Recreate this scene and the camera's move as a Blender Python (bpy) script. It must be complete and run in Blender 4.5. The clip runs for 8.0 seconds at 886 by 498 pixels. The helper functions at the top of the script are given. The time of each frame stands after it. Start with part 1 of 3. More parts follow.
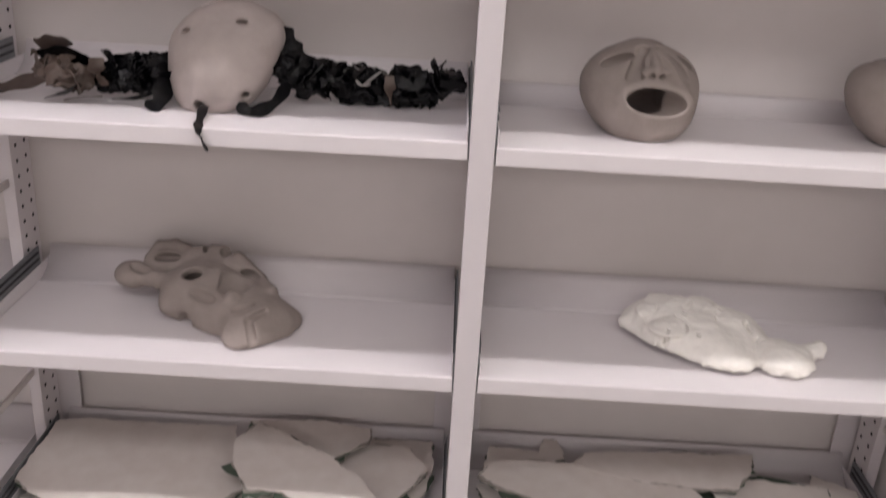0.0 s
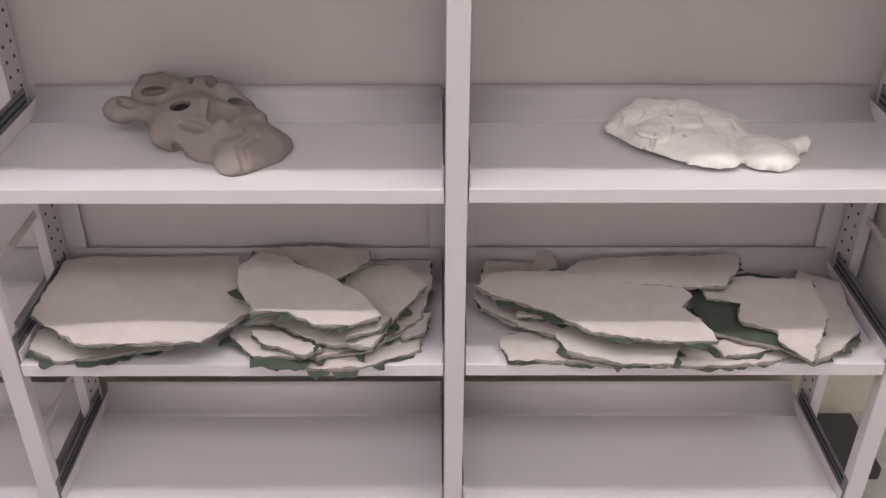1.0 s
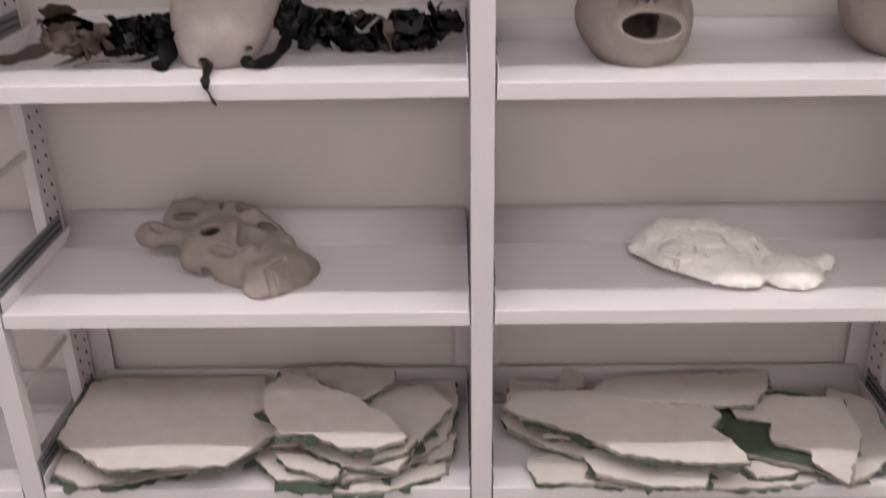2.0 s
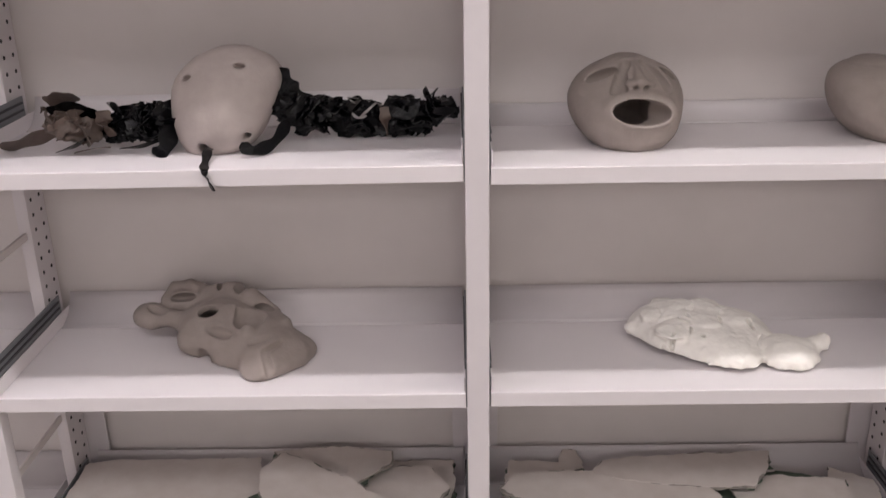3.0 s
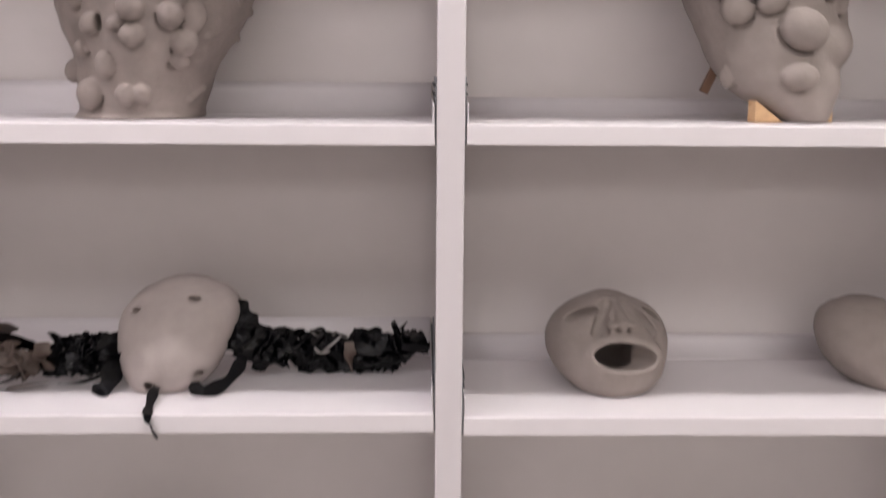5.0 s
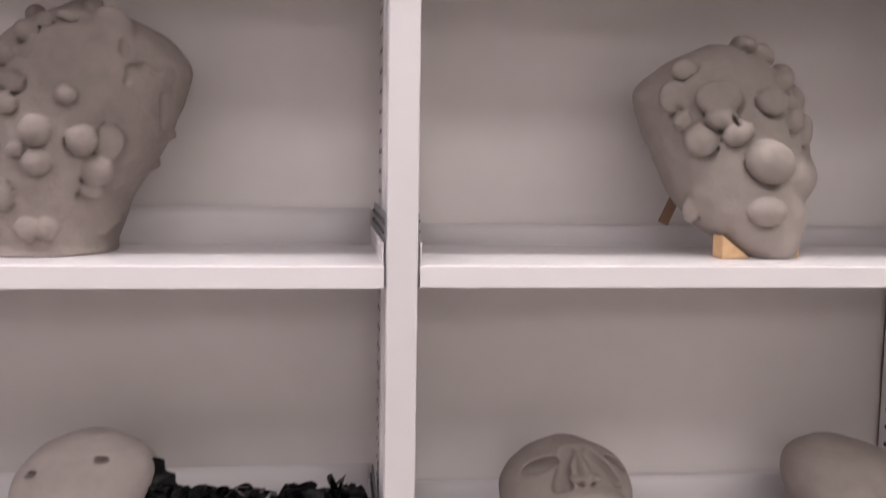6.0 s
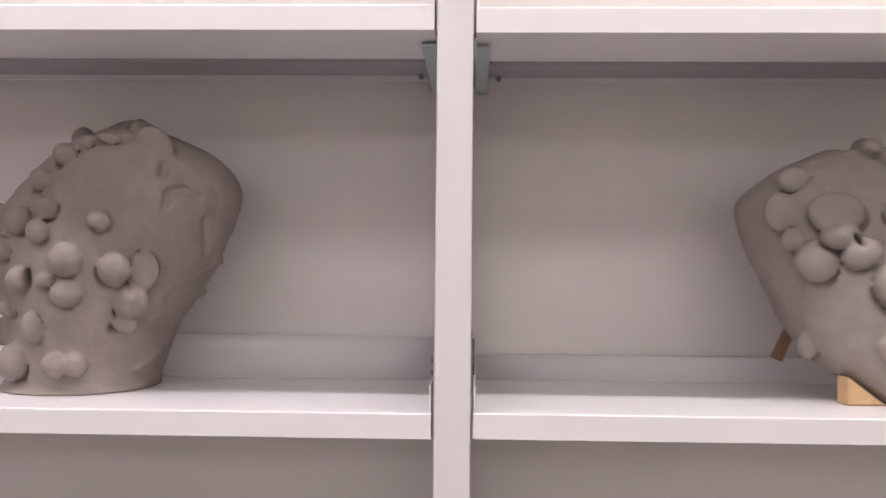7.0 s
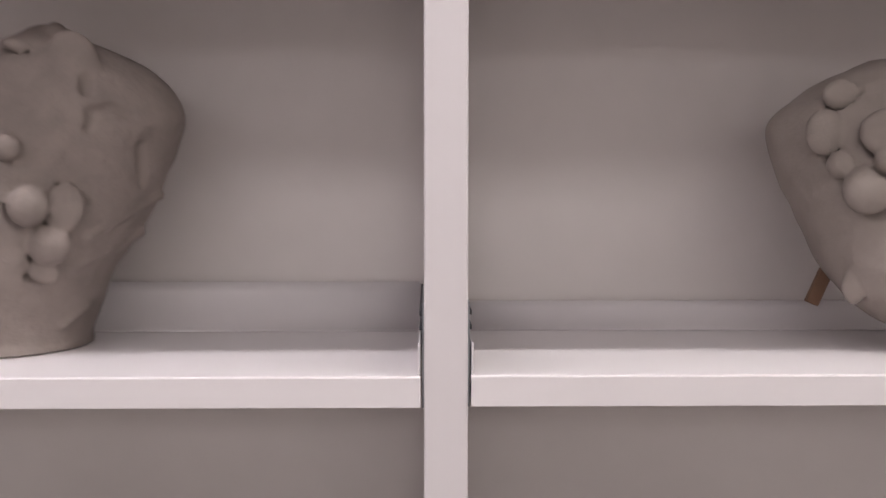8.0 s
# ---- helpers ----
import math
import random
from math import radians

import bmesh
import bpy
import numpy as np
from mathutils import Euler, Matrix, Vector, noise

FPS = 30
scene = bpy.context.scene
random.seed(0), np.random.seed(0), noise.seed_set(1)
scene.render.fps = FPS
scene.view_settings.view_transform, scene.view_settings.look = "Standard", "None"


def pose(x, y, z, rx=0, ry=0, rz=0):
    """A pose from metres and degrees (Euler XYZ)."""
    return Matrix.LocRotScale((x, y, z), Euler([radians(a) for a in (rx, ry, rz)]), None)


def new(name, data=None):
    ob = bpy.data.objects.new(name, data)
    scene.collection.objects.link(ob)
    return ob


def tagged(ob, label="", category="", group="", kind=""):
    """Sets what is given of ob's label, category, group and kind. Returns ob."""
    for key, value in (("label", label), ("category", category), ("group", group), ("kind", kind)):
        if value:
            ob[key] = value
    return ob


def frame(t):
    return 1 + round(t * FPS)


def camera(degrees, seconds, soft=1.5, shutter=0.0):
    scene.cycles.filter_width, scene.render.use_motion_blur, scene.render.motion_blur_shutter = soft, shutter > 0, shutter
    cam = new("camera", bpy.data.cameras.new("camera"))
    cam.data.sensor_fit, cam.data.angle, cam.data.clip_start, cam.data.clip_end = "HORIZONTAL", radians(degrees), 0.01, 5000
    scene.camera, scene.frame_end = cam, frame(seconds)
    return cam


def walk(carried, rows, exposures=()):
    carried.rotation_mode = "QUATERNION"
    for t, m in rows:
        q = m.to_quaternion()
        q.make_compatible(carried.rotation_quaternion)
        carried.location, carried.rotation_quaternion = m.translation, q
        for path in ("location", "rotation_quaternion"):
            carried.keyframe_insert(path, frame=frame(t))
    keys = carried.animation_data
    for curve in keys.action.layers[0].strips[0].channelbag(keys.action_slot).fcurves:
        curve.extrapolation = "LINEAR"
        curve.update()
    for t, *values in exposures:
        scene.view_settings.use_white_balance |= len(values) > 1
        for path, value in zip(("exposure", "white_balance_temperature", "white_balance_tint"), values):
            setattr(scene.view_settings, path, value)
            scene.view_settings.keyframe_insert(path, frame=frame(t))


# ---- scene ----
cam = camera(50.94, 8.0, soft=1.35, shutter=0.5)
# seconds, x, y, z, pitch, yaw, roll
ROWS = [
    (0.0, -0.051, -1.441, 1.703, -22.66, 1.389, -3.123),
    (0.5, -0.037, -1.501, 1.655, -26.243, 1.148, -1.697),
    (1.0, -0.036, -1.496, 1.658, -31.868, -0.331, -0.185),
    (1.2, -0.033, -1.507, 1.669, -31.354, -1.208, -0.23),
    (1.5, -0.044, -1.498, 1.674, -29.617, -1.526, -0.194),
    (1.8, -0.045, -1.489, 1.704, -27.789, -0.097, 0.48),
    (2.0, -0.044, -1.496, 1.685, -25.154, 0.59, 0.853),
    (2.2, -0.04, -1.493, 1.701, -23.833, 1.139, 1.071),
    (3.5, -0.028, -1.501, 1.718, -18.485, 0.068, 0.619),
    (4.0, -0.011, -1.509, 1.734, -15.438, 0.659, -0.757),
    (4.5, 0.015, -1.474, 1.763, -14.498, 1.628, 0.276),
    (4.9, -0.019, -1.378, 1.787, -11.27, -0.436, -0.26),
    (5.2, -0.067, -1.287, 1.82, -9.686, -2.269, -0.59),
    (6.3, -0.094, -1.161, 1.883, -3.413, -7.512, -0.811),
    (6.5, -0.065, -1.126, 1.898, -2.005, -6.235, -0.468),
    (7.0, 0.022, -1.038, 1.894, 0.839, 1.851, -0.513),
    (7.5, 0.058, -0.962, 1.888, -0.91, 4.512, 0.452),
    (8.0, -0.017, -0.851, 1.888, -2.969, -0.954, -0.034),
]
walk(cam, [(t, pose(x, y, z, 90 + pitch, roll, yaw)) for t, x, y, z, pitch, yaw, roll in ROWS], exposures=[(0.0, -0.1), (4.0, -0.08), (4.5, -0.02), (5.0, 0.0), (6.3, -0.02), (7.0, -0.02), (7.5, -0.1), (8.0, -0.22)])

# ---- light ----
world = bpy.data.worlds.new("room_world")
scene.world = world
world.use_nodes = True
world.node_tree.nodes["Background"].inputs[0].default_value = (0.9, 0.92, 1.0, 1)
world.node_tree.nodes["Background"].inputs[1].default_value = 0.02
scene.view_settings.exposure = 0.0
LAMP_NEAR = 41.0
FILL_MID = 5.4
LAMP_ROOM = 4.5


# ---- materials ----
def material(name, color, rough=0.5, metal=0.0, vary=0.06, grain=60.0, bump=0.0, bump_scale=200.0, spots=0.0, rvar=0.08, tint=None):
    """A painted or natural surface: two scales of colour variation, roughness variation and fine relief."""
    m = bpy.data.materials.new(name)
    m.use_nodes = True
    nt = m.node_tree
    b = nt.nodes["Principled BSDF"]
    b.inputs["Metallic"].default_value = metal
    geo = nt.nodes.new("ShaderNodeTexCoord")
    big = nt.nodes.new("ShaderNodeTexNoise")
    big.inputs["Scale"].default_value = 5.0
    big.inputs["Detail"].default_value = 3.0
    fine = nt.nodes.new("ShaderNodeTexNoise")
    fine.inputs["Scale"].default_value = grain
    fine.inputs["Detail"].default_value = 5.0
    nt.links.new(geo.outputs["Object"], big.inputs["Vector"])
    nt.links.new(geo.outputs["Object"], fine.inputs["Vector"])
    add = nt.nodes.new("ShaderNodeMath")
    add.operation = "ADD"
    nt.links.new(big.outputs["Fac"], add.inputs[0])
    nt.links.new(fine.outputs["Fac"], add.inputs[1])
    ramp = nt.nodes.new("ShaderNodeMapRange")
    ramp.inputs["From Min"].default_value = 0.65
    ramp.inputs["From Max"].default_value = 1.35
    nt.links.new(add.outputs[0], ramp.inputs["Value"])
    mix = nt.nodes.new("ShaderNodeMix")
    mix.data_type = "RGBA"
    dark = tint or tuple(c * (1 - 2 * vary) for c in color)
    light = tuple(min(1, c * (1 + vary)) for c in color)
    mix.inputs["A"].default_value = (*dark, 1)
    mix.inputs["B"].default_value = (*light, 1)
    nt.links.new(ramp.outputs["Result"], mix.inputs["Factor"])
    last = mix.outputs["Result"]
    if spots:
        vor = nt.nodes.new("ShaderNodeTexNoise")
        vor.inputs["Scale"].default_value = 14.0
        vor.inputs["Detail"].default_value = 6.0
        nt.links.new(geo.outputs["Object"], vor.inputs["Vector"])
        r2 = nt.nodes.new("ShaderNodeMapRange")
        r2.inputs["From Min"].default_value = 0.62
        r2.inputs["From Max"].default_value = 0.72
        r2.inputs["To Max"].default_value = spots
        nt.links.new(vor.outputs["Fac"], r2.inputs["Value"])
        m2 = nt.nodes.new("ShaderNodeMix")
        m2.data_type = "RGBA"
        m2.inputs["B"].default_value = (*(c * 0.55 for c in color), 1)
        nt.links.new(r2.outputs["Result"], m2.inputs["Factor"])
        nt.links.new(last, m2.inputs["A"])
        last = m2.outputs["Result"]
    nt.links.new(last, b.inputs["Base Color"])
    rr = nt.nodes.new("ShaderNodeMapRange")
    rr.inputs["To Min"].default_value = max(0.03, rough - rvar)
    rr.inputs["To Max"].default_value = min(1.0, rough + rvar)
    nt.links.new(fine.outputs["Fac"], rr.inputs["Value"])
    nt.links.new(rr.outputs["Result"], b.inputs["Roughness"])
    if bump:
        n2 = nt.nodes.new("ShaderNodeTexNoise")
        n2.inputs["Scale"].default_value = bump_scale
        n2.inputs["Detail"].default_value = 6.0
        nt.links.new(geo.outputs["Object"], n2.inputs["Vector"])
        bp = nt.nodes.new("ShaderNodeBump")
        bp.inputs["Strength"].default_value = bump
        bp.inputs["Distance"].default_value = 0.004
        nt.links.new(n2.outputs["Fac"], bp.inputs["Height"])
        nt.links.new(bp.outputs["Normal"], b.inputs["Normal"])
    return m


def glowing(name, color, strength):
    m = bpy.data.materials.new(name)
    m.use_nodes = True
    b = m.node_tree.nodes["Principled BSDF"]
    b.inputs["Base Color"].default_value = (0.9, 0.9, 0.9, 1)
    b.inputs["Emission Color"].default_value = (*color, 1)
    b.inputs["Emission Strength"].default_value = strength
    return m


PAINT = material("white_enamel", (0.715, 0.675, 0.69), 0.33, vary=0.006, grain=30, rvar=0.012)
POST = material("post_enamel", (0.64, 0.60, 0.615), 0.4, vary=0.01, grain=30, rvar=0.02)
BACKP = material("grey_back_panel", (0.64, 0.595, 0.58), 0.55, vary=0.012, grain=20, rvar=0.03)
# shelf enamel darkened so the upright lip looks less brightly lit
LIPM = material("toned_down_lip_enamel", (0.69, 0.65, 0.66), 0.45, vary=0.008, grain=30, rvar=0.02)
STEEL = material("dark_zinc_bracket", (0.21, 0.215, 0.23), 0.45, metal=0.4, vary=0.1)
GROOVE_SHADE = material("bracket_groove_shade", (0.04, 0.04, 0.045), 0.6)
HOLE_SHADE = material("punched_hole_shade", (0.02, 0.02, 0.02), 0.8)
WALLM = material("beige_wall_paint", (0.55, 0.50, 0.42), 0.8, vary=0.04, bump=0.05)
ROOMW = material("room_wall_paint", (0.78, 0.74, 0.71), 0.85, vary=0.03, bump=0.05)
CEILM = material("ceiling_tile", (0.8, 0.79, 0.77), 0.9, vary=0.03, bump=0.1)
FLOORM = material("vinyl_floor", (0.36, 0.34, 0.33), 0.4, vary=0.12, grain=25)
DARKBOX = material("dark_box_surface", (0.035, 0.032, 0.035), 0.5)
RECESS_SHADE = material("recess_shade_grey", (0.40, 0.385, 0.40), 0.6, vary=0.05)
CLIP = material("blue_grey_clip", (0.44, 0.50, 0.52), 0.45, metal=0.4)
COOL, WARM = (1.0, 0.933, 0.975), (1.0, 0.953, 0.925)


# ---- building helpers ----
def part(name, bm, mat, parent=None, label="", smooth=False):
    """Links a bmesh as one mesh object, under a thing or alone."""
    me = bpy.data.meshes.new(name)
    bm.to_mesh(me)
    bm.free()
    me.materials.append(mat)
    if smooth:
        for p in me.polygons:
            p.use_smooth = True
    ob = new(name, me)
    if parent is not None:
        ob.parent = parent
    if label:
        ob["label"] = label
    return ob


def empty(name, x, y, z, rz=0):
    ob = new(name)
    ob.empty_display_size = 0.05
    ob.matrix_basis = pose(x, y, z, 0, 0, rz)
    return ob


def box(bm, x0, x1, y0, y1, z0, z1, bevel=0.0):
    r = bmesh.ops.create_cube(bm, size=1.0)
    vs = r["verts"]
    bmesh.ops.scale(bm, vec=(x1 - x0, y1 - y0, z1 - z0), verts=vs)
    bmesh.ops.translate(bm, vec=((x0 + x1) / 2, (y0 + y1) / 2, (z0 + z1) / 2), verts=vs)
    if bevel:
        es = list({e for v in vs for e in v.link_edges})
        bmesh.ops.bevel(bm, geom=es, offset=bevel, segments=2, affect="EDGES", profile=0.6)
    return bm


def boxed(*a, **k):
    return box(bmesh.new(), *a, **k)


# ---- the room ----
def structure(name, bm, mat, label, category):
    return tagged(part(name, bm, mat), label, category, kind="structure")


structure("floor", boxed(-4, 4, -8, 0.6, -0.19, -0.09), FLOORM, "grey vinyl floor of the room", "floor")
structure("ceiling", boxed(-4, 4, -8, 0.6, 3.4, 3.5), CEILM, "white tiled ceiling of the room", "ceiling")
structure("wall_north", boxed(-4, 4, 0.46, 0.6, -0.09, 3.4), WALLM, "beige painted wall behind the shelving", "wall")
structure("wall_south", boxed(-4, 4, -8.1, -8.0, -0.09, 3.4), ROOMW, "plain painted room wall", "wall")
structure("wall_west", boxed(-4.1, -4, -8, 0.6, -0.09, 3.4), ROOMW, "plain painted room wall", "wall")
structure("wall_east", boxed(4, 4.1, -8, 0.6, -0.09, 3.4), ROOMW, "plain painted room wall", "wall")


def ceiling_light_or_fill(x0, x1, y0, y1, glow):
    ob = empty("ceiling_light_or_fill", (x0 + x1) / 2, (y0 + y1) / 2, 3.4)
    cx, cy = (x1 - x0) / 2, (y1 - y0) / 2
    bm = bmesh.new()
    for a in ((-cx - .02, -cx, -cy - .02, cy + .02), (cx, cx + .02, -cy - .02, cy + .02), (-cx, cx, -cy - .02, -cy), (-cx, cx, cy, cy + .02)):
        box(bm, *a, -0.06, 0.0)
    part("frame", bm, PAINT, ob)
    part("diffuser", boxed(-cx, cx, -cy, cy, -0.05, -0.03), glow, ob, "glowing white diffuser")
    tagged(ob, "unseen fluorescent ceiling light or added fill with a lit white diffuser", "ceiling light", "ceiling lights")


# the middle row is an added fill that brightens the shelf floors
for y0, y1, power in ((-0.46, -0.36, LAMP_NEAR), (-2.2, -1.6, FILL_MID), (-7.2, -5.0, LAMP_ROOM)):
    ceiling_light_or_fill(-2.85, -0.12, y0, y1, glowing("lit_rosy_diffuser", COOL, power))
    ceiling_light_or_fill(0.12, 2.85, y0, y1, glowing("lit_warm_diffuser", WARM, power))

# ---- the shelving ----
BAY = 0.912
DEPTH = 0.36
LEFT = {"A": 2.184, "B": 1.726, "C": 1.287, "D": 0.855, "E": 0.448, "F": 0.042}
RIGHT = {"A": 2.181, "B": 1.727, "C": 1.283, "D": 0.857, "E": 0.449, "F": 0.042}
PITCH = 0.03175


def shelf_mesh(half):
    """A folded steel shelf: top sheet with a deep front lip, as one bent plate."""
    prof = [(0.0, -0.029), (0.0, -0.002), (0.0006, -0.0006), (0.002, 0.0), (DEPTH, 0.0), (DEPTH, -0.012), (DEPTH - 0.0025, -0.012), (DEPTH - 0.0025, -0.003),
            (0.0035, -0.003), (0.0035, -0.0265), (0.15, -0.0265), (0.15, -0.029)]
    bm = bmesh.new()
    ends = [[bm.verts.new((x, y, z)) for y, z in prof] for x in (-half, half)]
    n = len(prof)
    for i in range(n):
        bm.faces.new((ends[0][i], ends[0][(i + 1) % n], ends[1][(i + 1) % n], ends[1][i]))
    bm.faces.new(ends[0][::-1])
    bm.faces.new(ends[1])
    bmesh.ops.recalc_face_normals(bm, faces=bm.faces)
    return bm


def shelf(x, z, tilt=0.0, rail=True, hooks=0, brackets=True):
    half = BAY / 2 - 0.0235
    ob = empty("shelf", x, 0.0, z)
    ob.matrix_basis = pose(x, 0, z, 0, tilt, 0)
    part("shelf_board", shelf_mesh(half), PAINT, ob)
    top = 0.056 if rail else 0.03
    last = math.acos(1 - top / 0.07)
    bend = [(DEPTH - 0.066 + 0.07 * math.sin(last * i / 7), 0.0004 + 0.07 * (1 - math.cos(last * i / 7))) for i in range(8)]
    prof = bend + [(DEPTH + 0.0062, top), (DEPTH + 0.0062, -0.012), (DEPTH + 0.0015, -0.012), (DEPTH + 0.0015, 0.0002)]
    bm = bmesh.new()
    ends = [[bm.verts.new((e, y, zz)) for y, zz in prof] for e in (-half + 0.003, half - 0.003)]
    for i in range(len(prof)):
        k = (i + 1) % len(prof)
        f = bm.faces.new((ends[0][i], ends[0][k], ends[1][k], ends[1][i]))
        f.smooth = i < 7
    bm.faces.new(ends[0][::-1])
    bm.faces.new(ends[1])
    bmesh.ops.recalc_face_normals(bm, faces=bm.faces)
    part("back_lip", bm, LIPM, ob)
    for s in (-1, 1):
        x0, x1 = sorted((s * half, s * (half - 0.0025)))
        part("side_lip", boxed(x0, x1, 0.006, DEPTH, 0.0005, 0.03, bevel=0.001), PAINT, ob)
        if not brackets:
            continue
        x0, x1 = sorted((s * (half + 0.0015), s * (half + 0.0045)))
        br = part("bracket", boxed(x0, x1, 0.003, 0.32, -0.03, 0.068, bevel=0.0008), STEEL, ob, "dark zinc shelf bracket")
        # thin dark strips painted as the shade in the bracket's two grooves
        for zg in (0.042, 0.056):
            x0, x1 = sorted((s * (half + 0.0014), s * (half - 0.0012)))
            part("groove_shade", boxed(x0, x1, 0.02, 0.31, zg - 0.002, zg + 0.002), GROOVE_SHADE, br)
    if hooks:
        # grey strip added as the shade in the recess behind the flange
        part("recess_shade_strip", boxed(-half + 0.004, half - 0.004, 0.26, DEPTH - 0.009, -0.010, -0.004, bevel=0.001), RECESS_SHADE, ob, "grey strip that darkens the recess under the shelf")
        part("rear_fold", boxed(-half, half, DEPTH - 0.008, DEPTH - 0.003, -0.0175, -0.004, bevel=0.001), POST, ob)
        x0, x1 = sorted((hooks * half, hooks * (half - 0.017)))
        part("clip", boxed(x0, x1, 0.05, 0.345, -0.036, -0.0325, bevel=0.001), CLIP, ob, "blue-grey steel clip")
        x0, x1 = sorted((hooks * half, hooks * (half - 0.020)))
        part("clip", boxed(x0, x1, 0.342, 0.346, -0.036, -0.003, bevel=0.001), CLIP, ob, "blue-grey steel clip")
        bm = bmesh.new()
        bmesh.ops.create_cone(bm, cap_ends=True, segments=10, radius1=0.0045, radius2=0.004, depth=0.005, matrix=Matrix.Translation((hooks * (half - 0.034), 0.34, -0.0135)) @ Matrix.Rotation(radians(90), 4, "X"))
        part("bolt", bm, STEEL, ob, "dark bolt head")
    return tagged(ob, "white enamelled steel shelf with a folded front lip", "shelf", "shelves of the unit")


for k, z in LEFT.items():
    shelf(-BAY / 2, z, tilt=-0.25 if k == "C" else 0.0, rail=k != "A", hooks=1 if k == "A" else 0)
for k, z in RIGHT.items():
    shelf(BAY / 2, z, tilt=0.0, rail=k not in "ABC", hooks=-1 if k == "A" else 0)


def hole_mesh(x):
    """Two columns of discs, painted punched-hole shade, down a face of the rear post."""
    bm = bmesh.new()
    turn = Matrix.Rotation(radians(90), 4, "Y")
    for n in range(-17, 57):
        z = 0.511 + n * PITCH
        for y in (0.292, 0.331):
            bmesh.ops.create_cone(bm, cap_ends=True, segments=8, radius1=0.0043, radius2=0.0043, depth=0.0012, matrix=Matrix.Translation((x, y, z)) @ turn)
    return bm


def upright(x, bars):
    """Front post, perforated rear post, side bars between them."""
    ob = empty("shelf_upright", x, 0.0, 0.0)
    part("front_post", boxed(-0.0203, 0.0203, -0.001, 0.03, -0.09, 2.32, bevel=0.002), POST, ob)
    rear = part("rear_post", boxed(-0.0125, 0.0125, 0.27, 0.352, -0.09, 2.32, bevel=0.0015), POST, ob)
    for s in (-1, 1):
        tagged(part("punched_hole_discs", hole_mesh(s * 0.0126), HOLE_SHADE, rear), kind="stuff")
    part("rear_flange", boxed(-0.052, 0.052, 0.372, 0.376, 0.13, 0.84, bevel=0.001), POST, ob)
    for z in bars:
        part("side_bar", boxed(-0.003, 0.003, 0.03, 0.27, z - 0.008, z + 0.008, bevel=0.001), BACKP, ob)
    return tagged(ob, "white enamelled steel upright with punched rear post", "shelf upright", "uprights of the unit")


for x, bars in ((-BAY, (0.22, 0.65, 1.075, 1.93)), (0.0, (0.22, 0.65, 1.075)), (BAY, (0.635, 1.075))):
    upright(x, bars)


def back_panel(x0, x1, z0, z1, y):
    ob = part("back_panel", boxed(x0, x1, y, y + 0.004, z0, z1), BACKP)
    return tagged(ob, "plain grey steel back panel of the shelving", "back panel", "back panels")


for s in (-1, 1):
    a, b = sorted((s * 0.002, s * (BAY - 0.002)))
    back_panel(a, b, 0.84, 2.32, 0.372)
    back_panel(a, b, 0.13, 0.838, 0.392)

# the neighbouring bays, seen past the uprights
for x0, x1, z0 in ((-1.81, -0.916, 0.13), (0.93, 1.81, 0.47)):
    back_panel(x0, x1, z0, 2.32, 0.372)
side = part("side_panel", boxed(BAY + 0.022, BAY + 0.025, 0.0, 0.36, 0.40, 2.32), BACKP)
tagged(side, "grey steel end panel closing the shelving", "side panel")
for z in (0.042, 0.448, 0.855, 1.287, 1.726):
    shelf(-1.5 * BAY, z, brackets=False)
# low box added for a dark patch on the floor
tray = part("floor_dark_box", boxed(0.97, 1.09, 0.2, 0.41, -0.09, -0.05, bevel=0.006), DARKBOX)
tagged(tray, "low dark box on the floor by the wall", "tray")

# ---- sculpting helpers ----
CLAY = material("dry_grey_clay", (0.272, 0.231, 0.212), 0.8, vary=0.07, grain=45, bump=0.25, bump_scale=130)
CLAY_DARK = material("dry_brown_clay", (0.25, 0.208, 0.19), 0.8, vary=0.12, grain=30, bump=0.5, bump_scale=80, spots=0.3)
CLAY_PALE = material("pale_grey_clay", (0.385, 0.335, 0.315), 0.75, vary=0.07, grain=35, bump=0.2, bump_scale=120)
PLASTER = material("white_plaster", (0.86, 0.83, 0.78), 0.85, vary=0.05, grain=50, bump=0.35, bump_scale=90)
WOOD = material("raw_pine", (0.62, 0.40, 0.22), 0.6, vary=0.12, grain=70)
STICK = material("brown_stick", (0.16, 0.085, 0.05), 0.7, vary=0.1)
FILM = material("black_plastic_film", (0.004, 0.004, 0.005), 0.16, vary=0.3, bump=0.5, bump_scale=60)
TAN = material("brown_film_strip", (0.105, 0.075, 0.062), 0.45, vary=0.2, bump=0.3, bump_scale=60)
for _m in (FILM,):
    _m.node_tree.nodes["Principled BSDF"].inputs["Specular IOR Level"].default_value = 0.2
GLINT = material("grey_film_glint", (0.26, 0.24, 0.235), 0.25, vary=0.2, bump=0.3, bump_scale=60)
FACE = material("board_face_paper", (0.61, 0.565, 0.535), 0.8, vary=0.05, grain=25, bump=0.08, bump_scale=150, tint=(0.55, 0.49, 0.455))
GYPSUM = material("gypsum_core", (0.30, 0.275, 0.25), 0.95, vary=0.12, grain=60, bump=0.4, bump_scale=150)
GREEN = material("green_backing_paper", (0.066, 0.088, 0.064), 0.8, vary=0.15, grain=30, bump=0.1, bump_scale=150)


def ell(p, c, r, turn=None):
    """Distance to an ellipsoid at c with radii r, turned by degrees about x, y, z."""
    q = p - np.array(c)
    if turn:
        q = q @ np.array(Euler([radians(a) for a in turn]).to_matrix())
    r = np.array(r)
    k0 = np.linalg.norm(q / r, axis=-1)
    k1 = np.linalg.norm(q / (r * r), axis=-1) + 1e-9
    return k0 * (k0 - 1) / k1


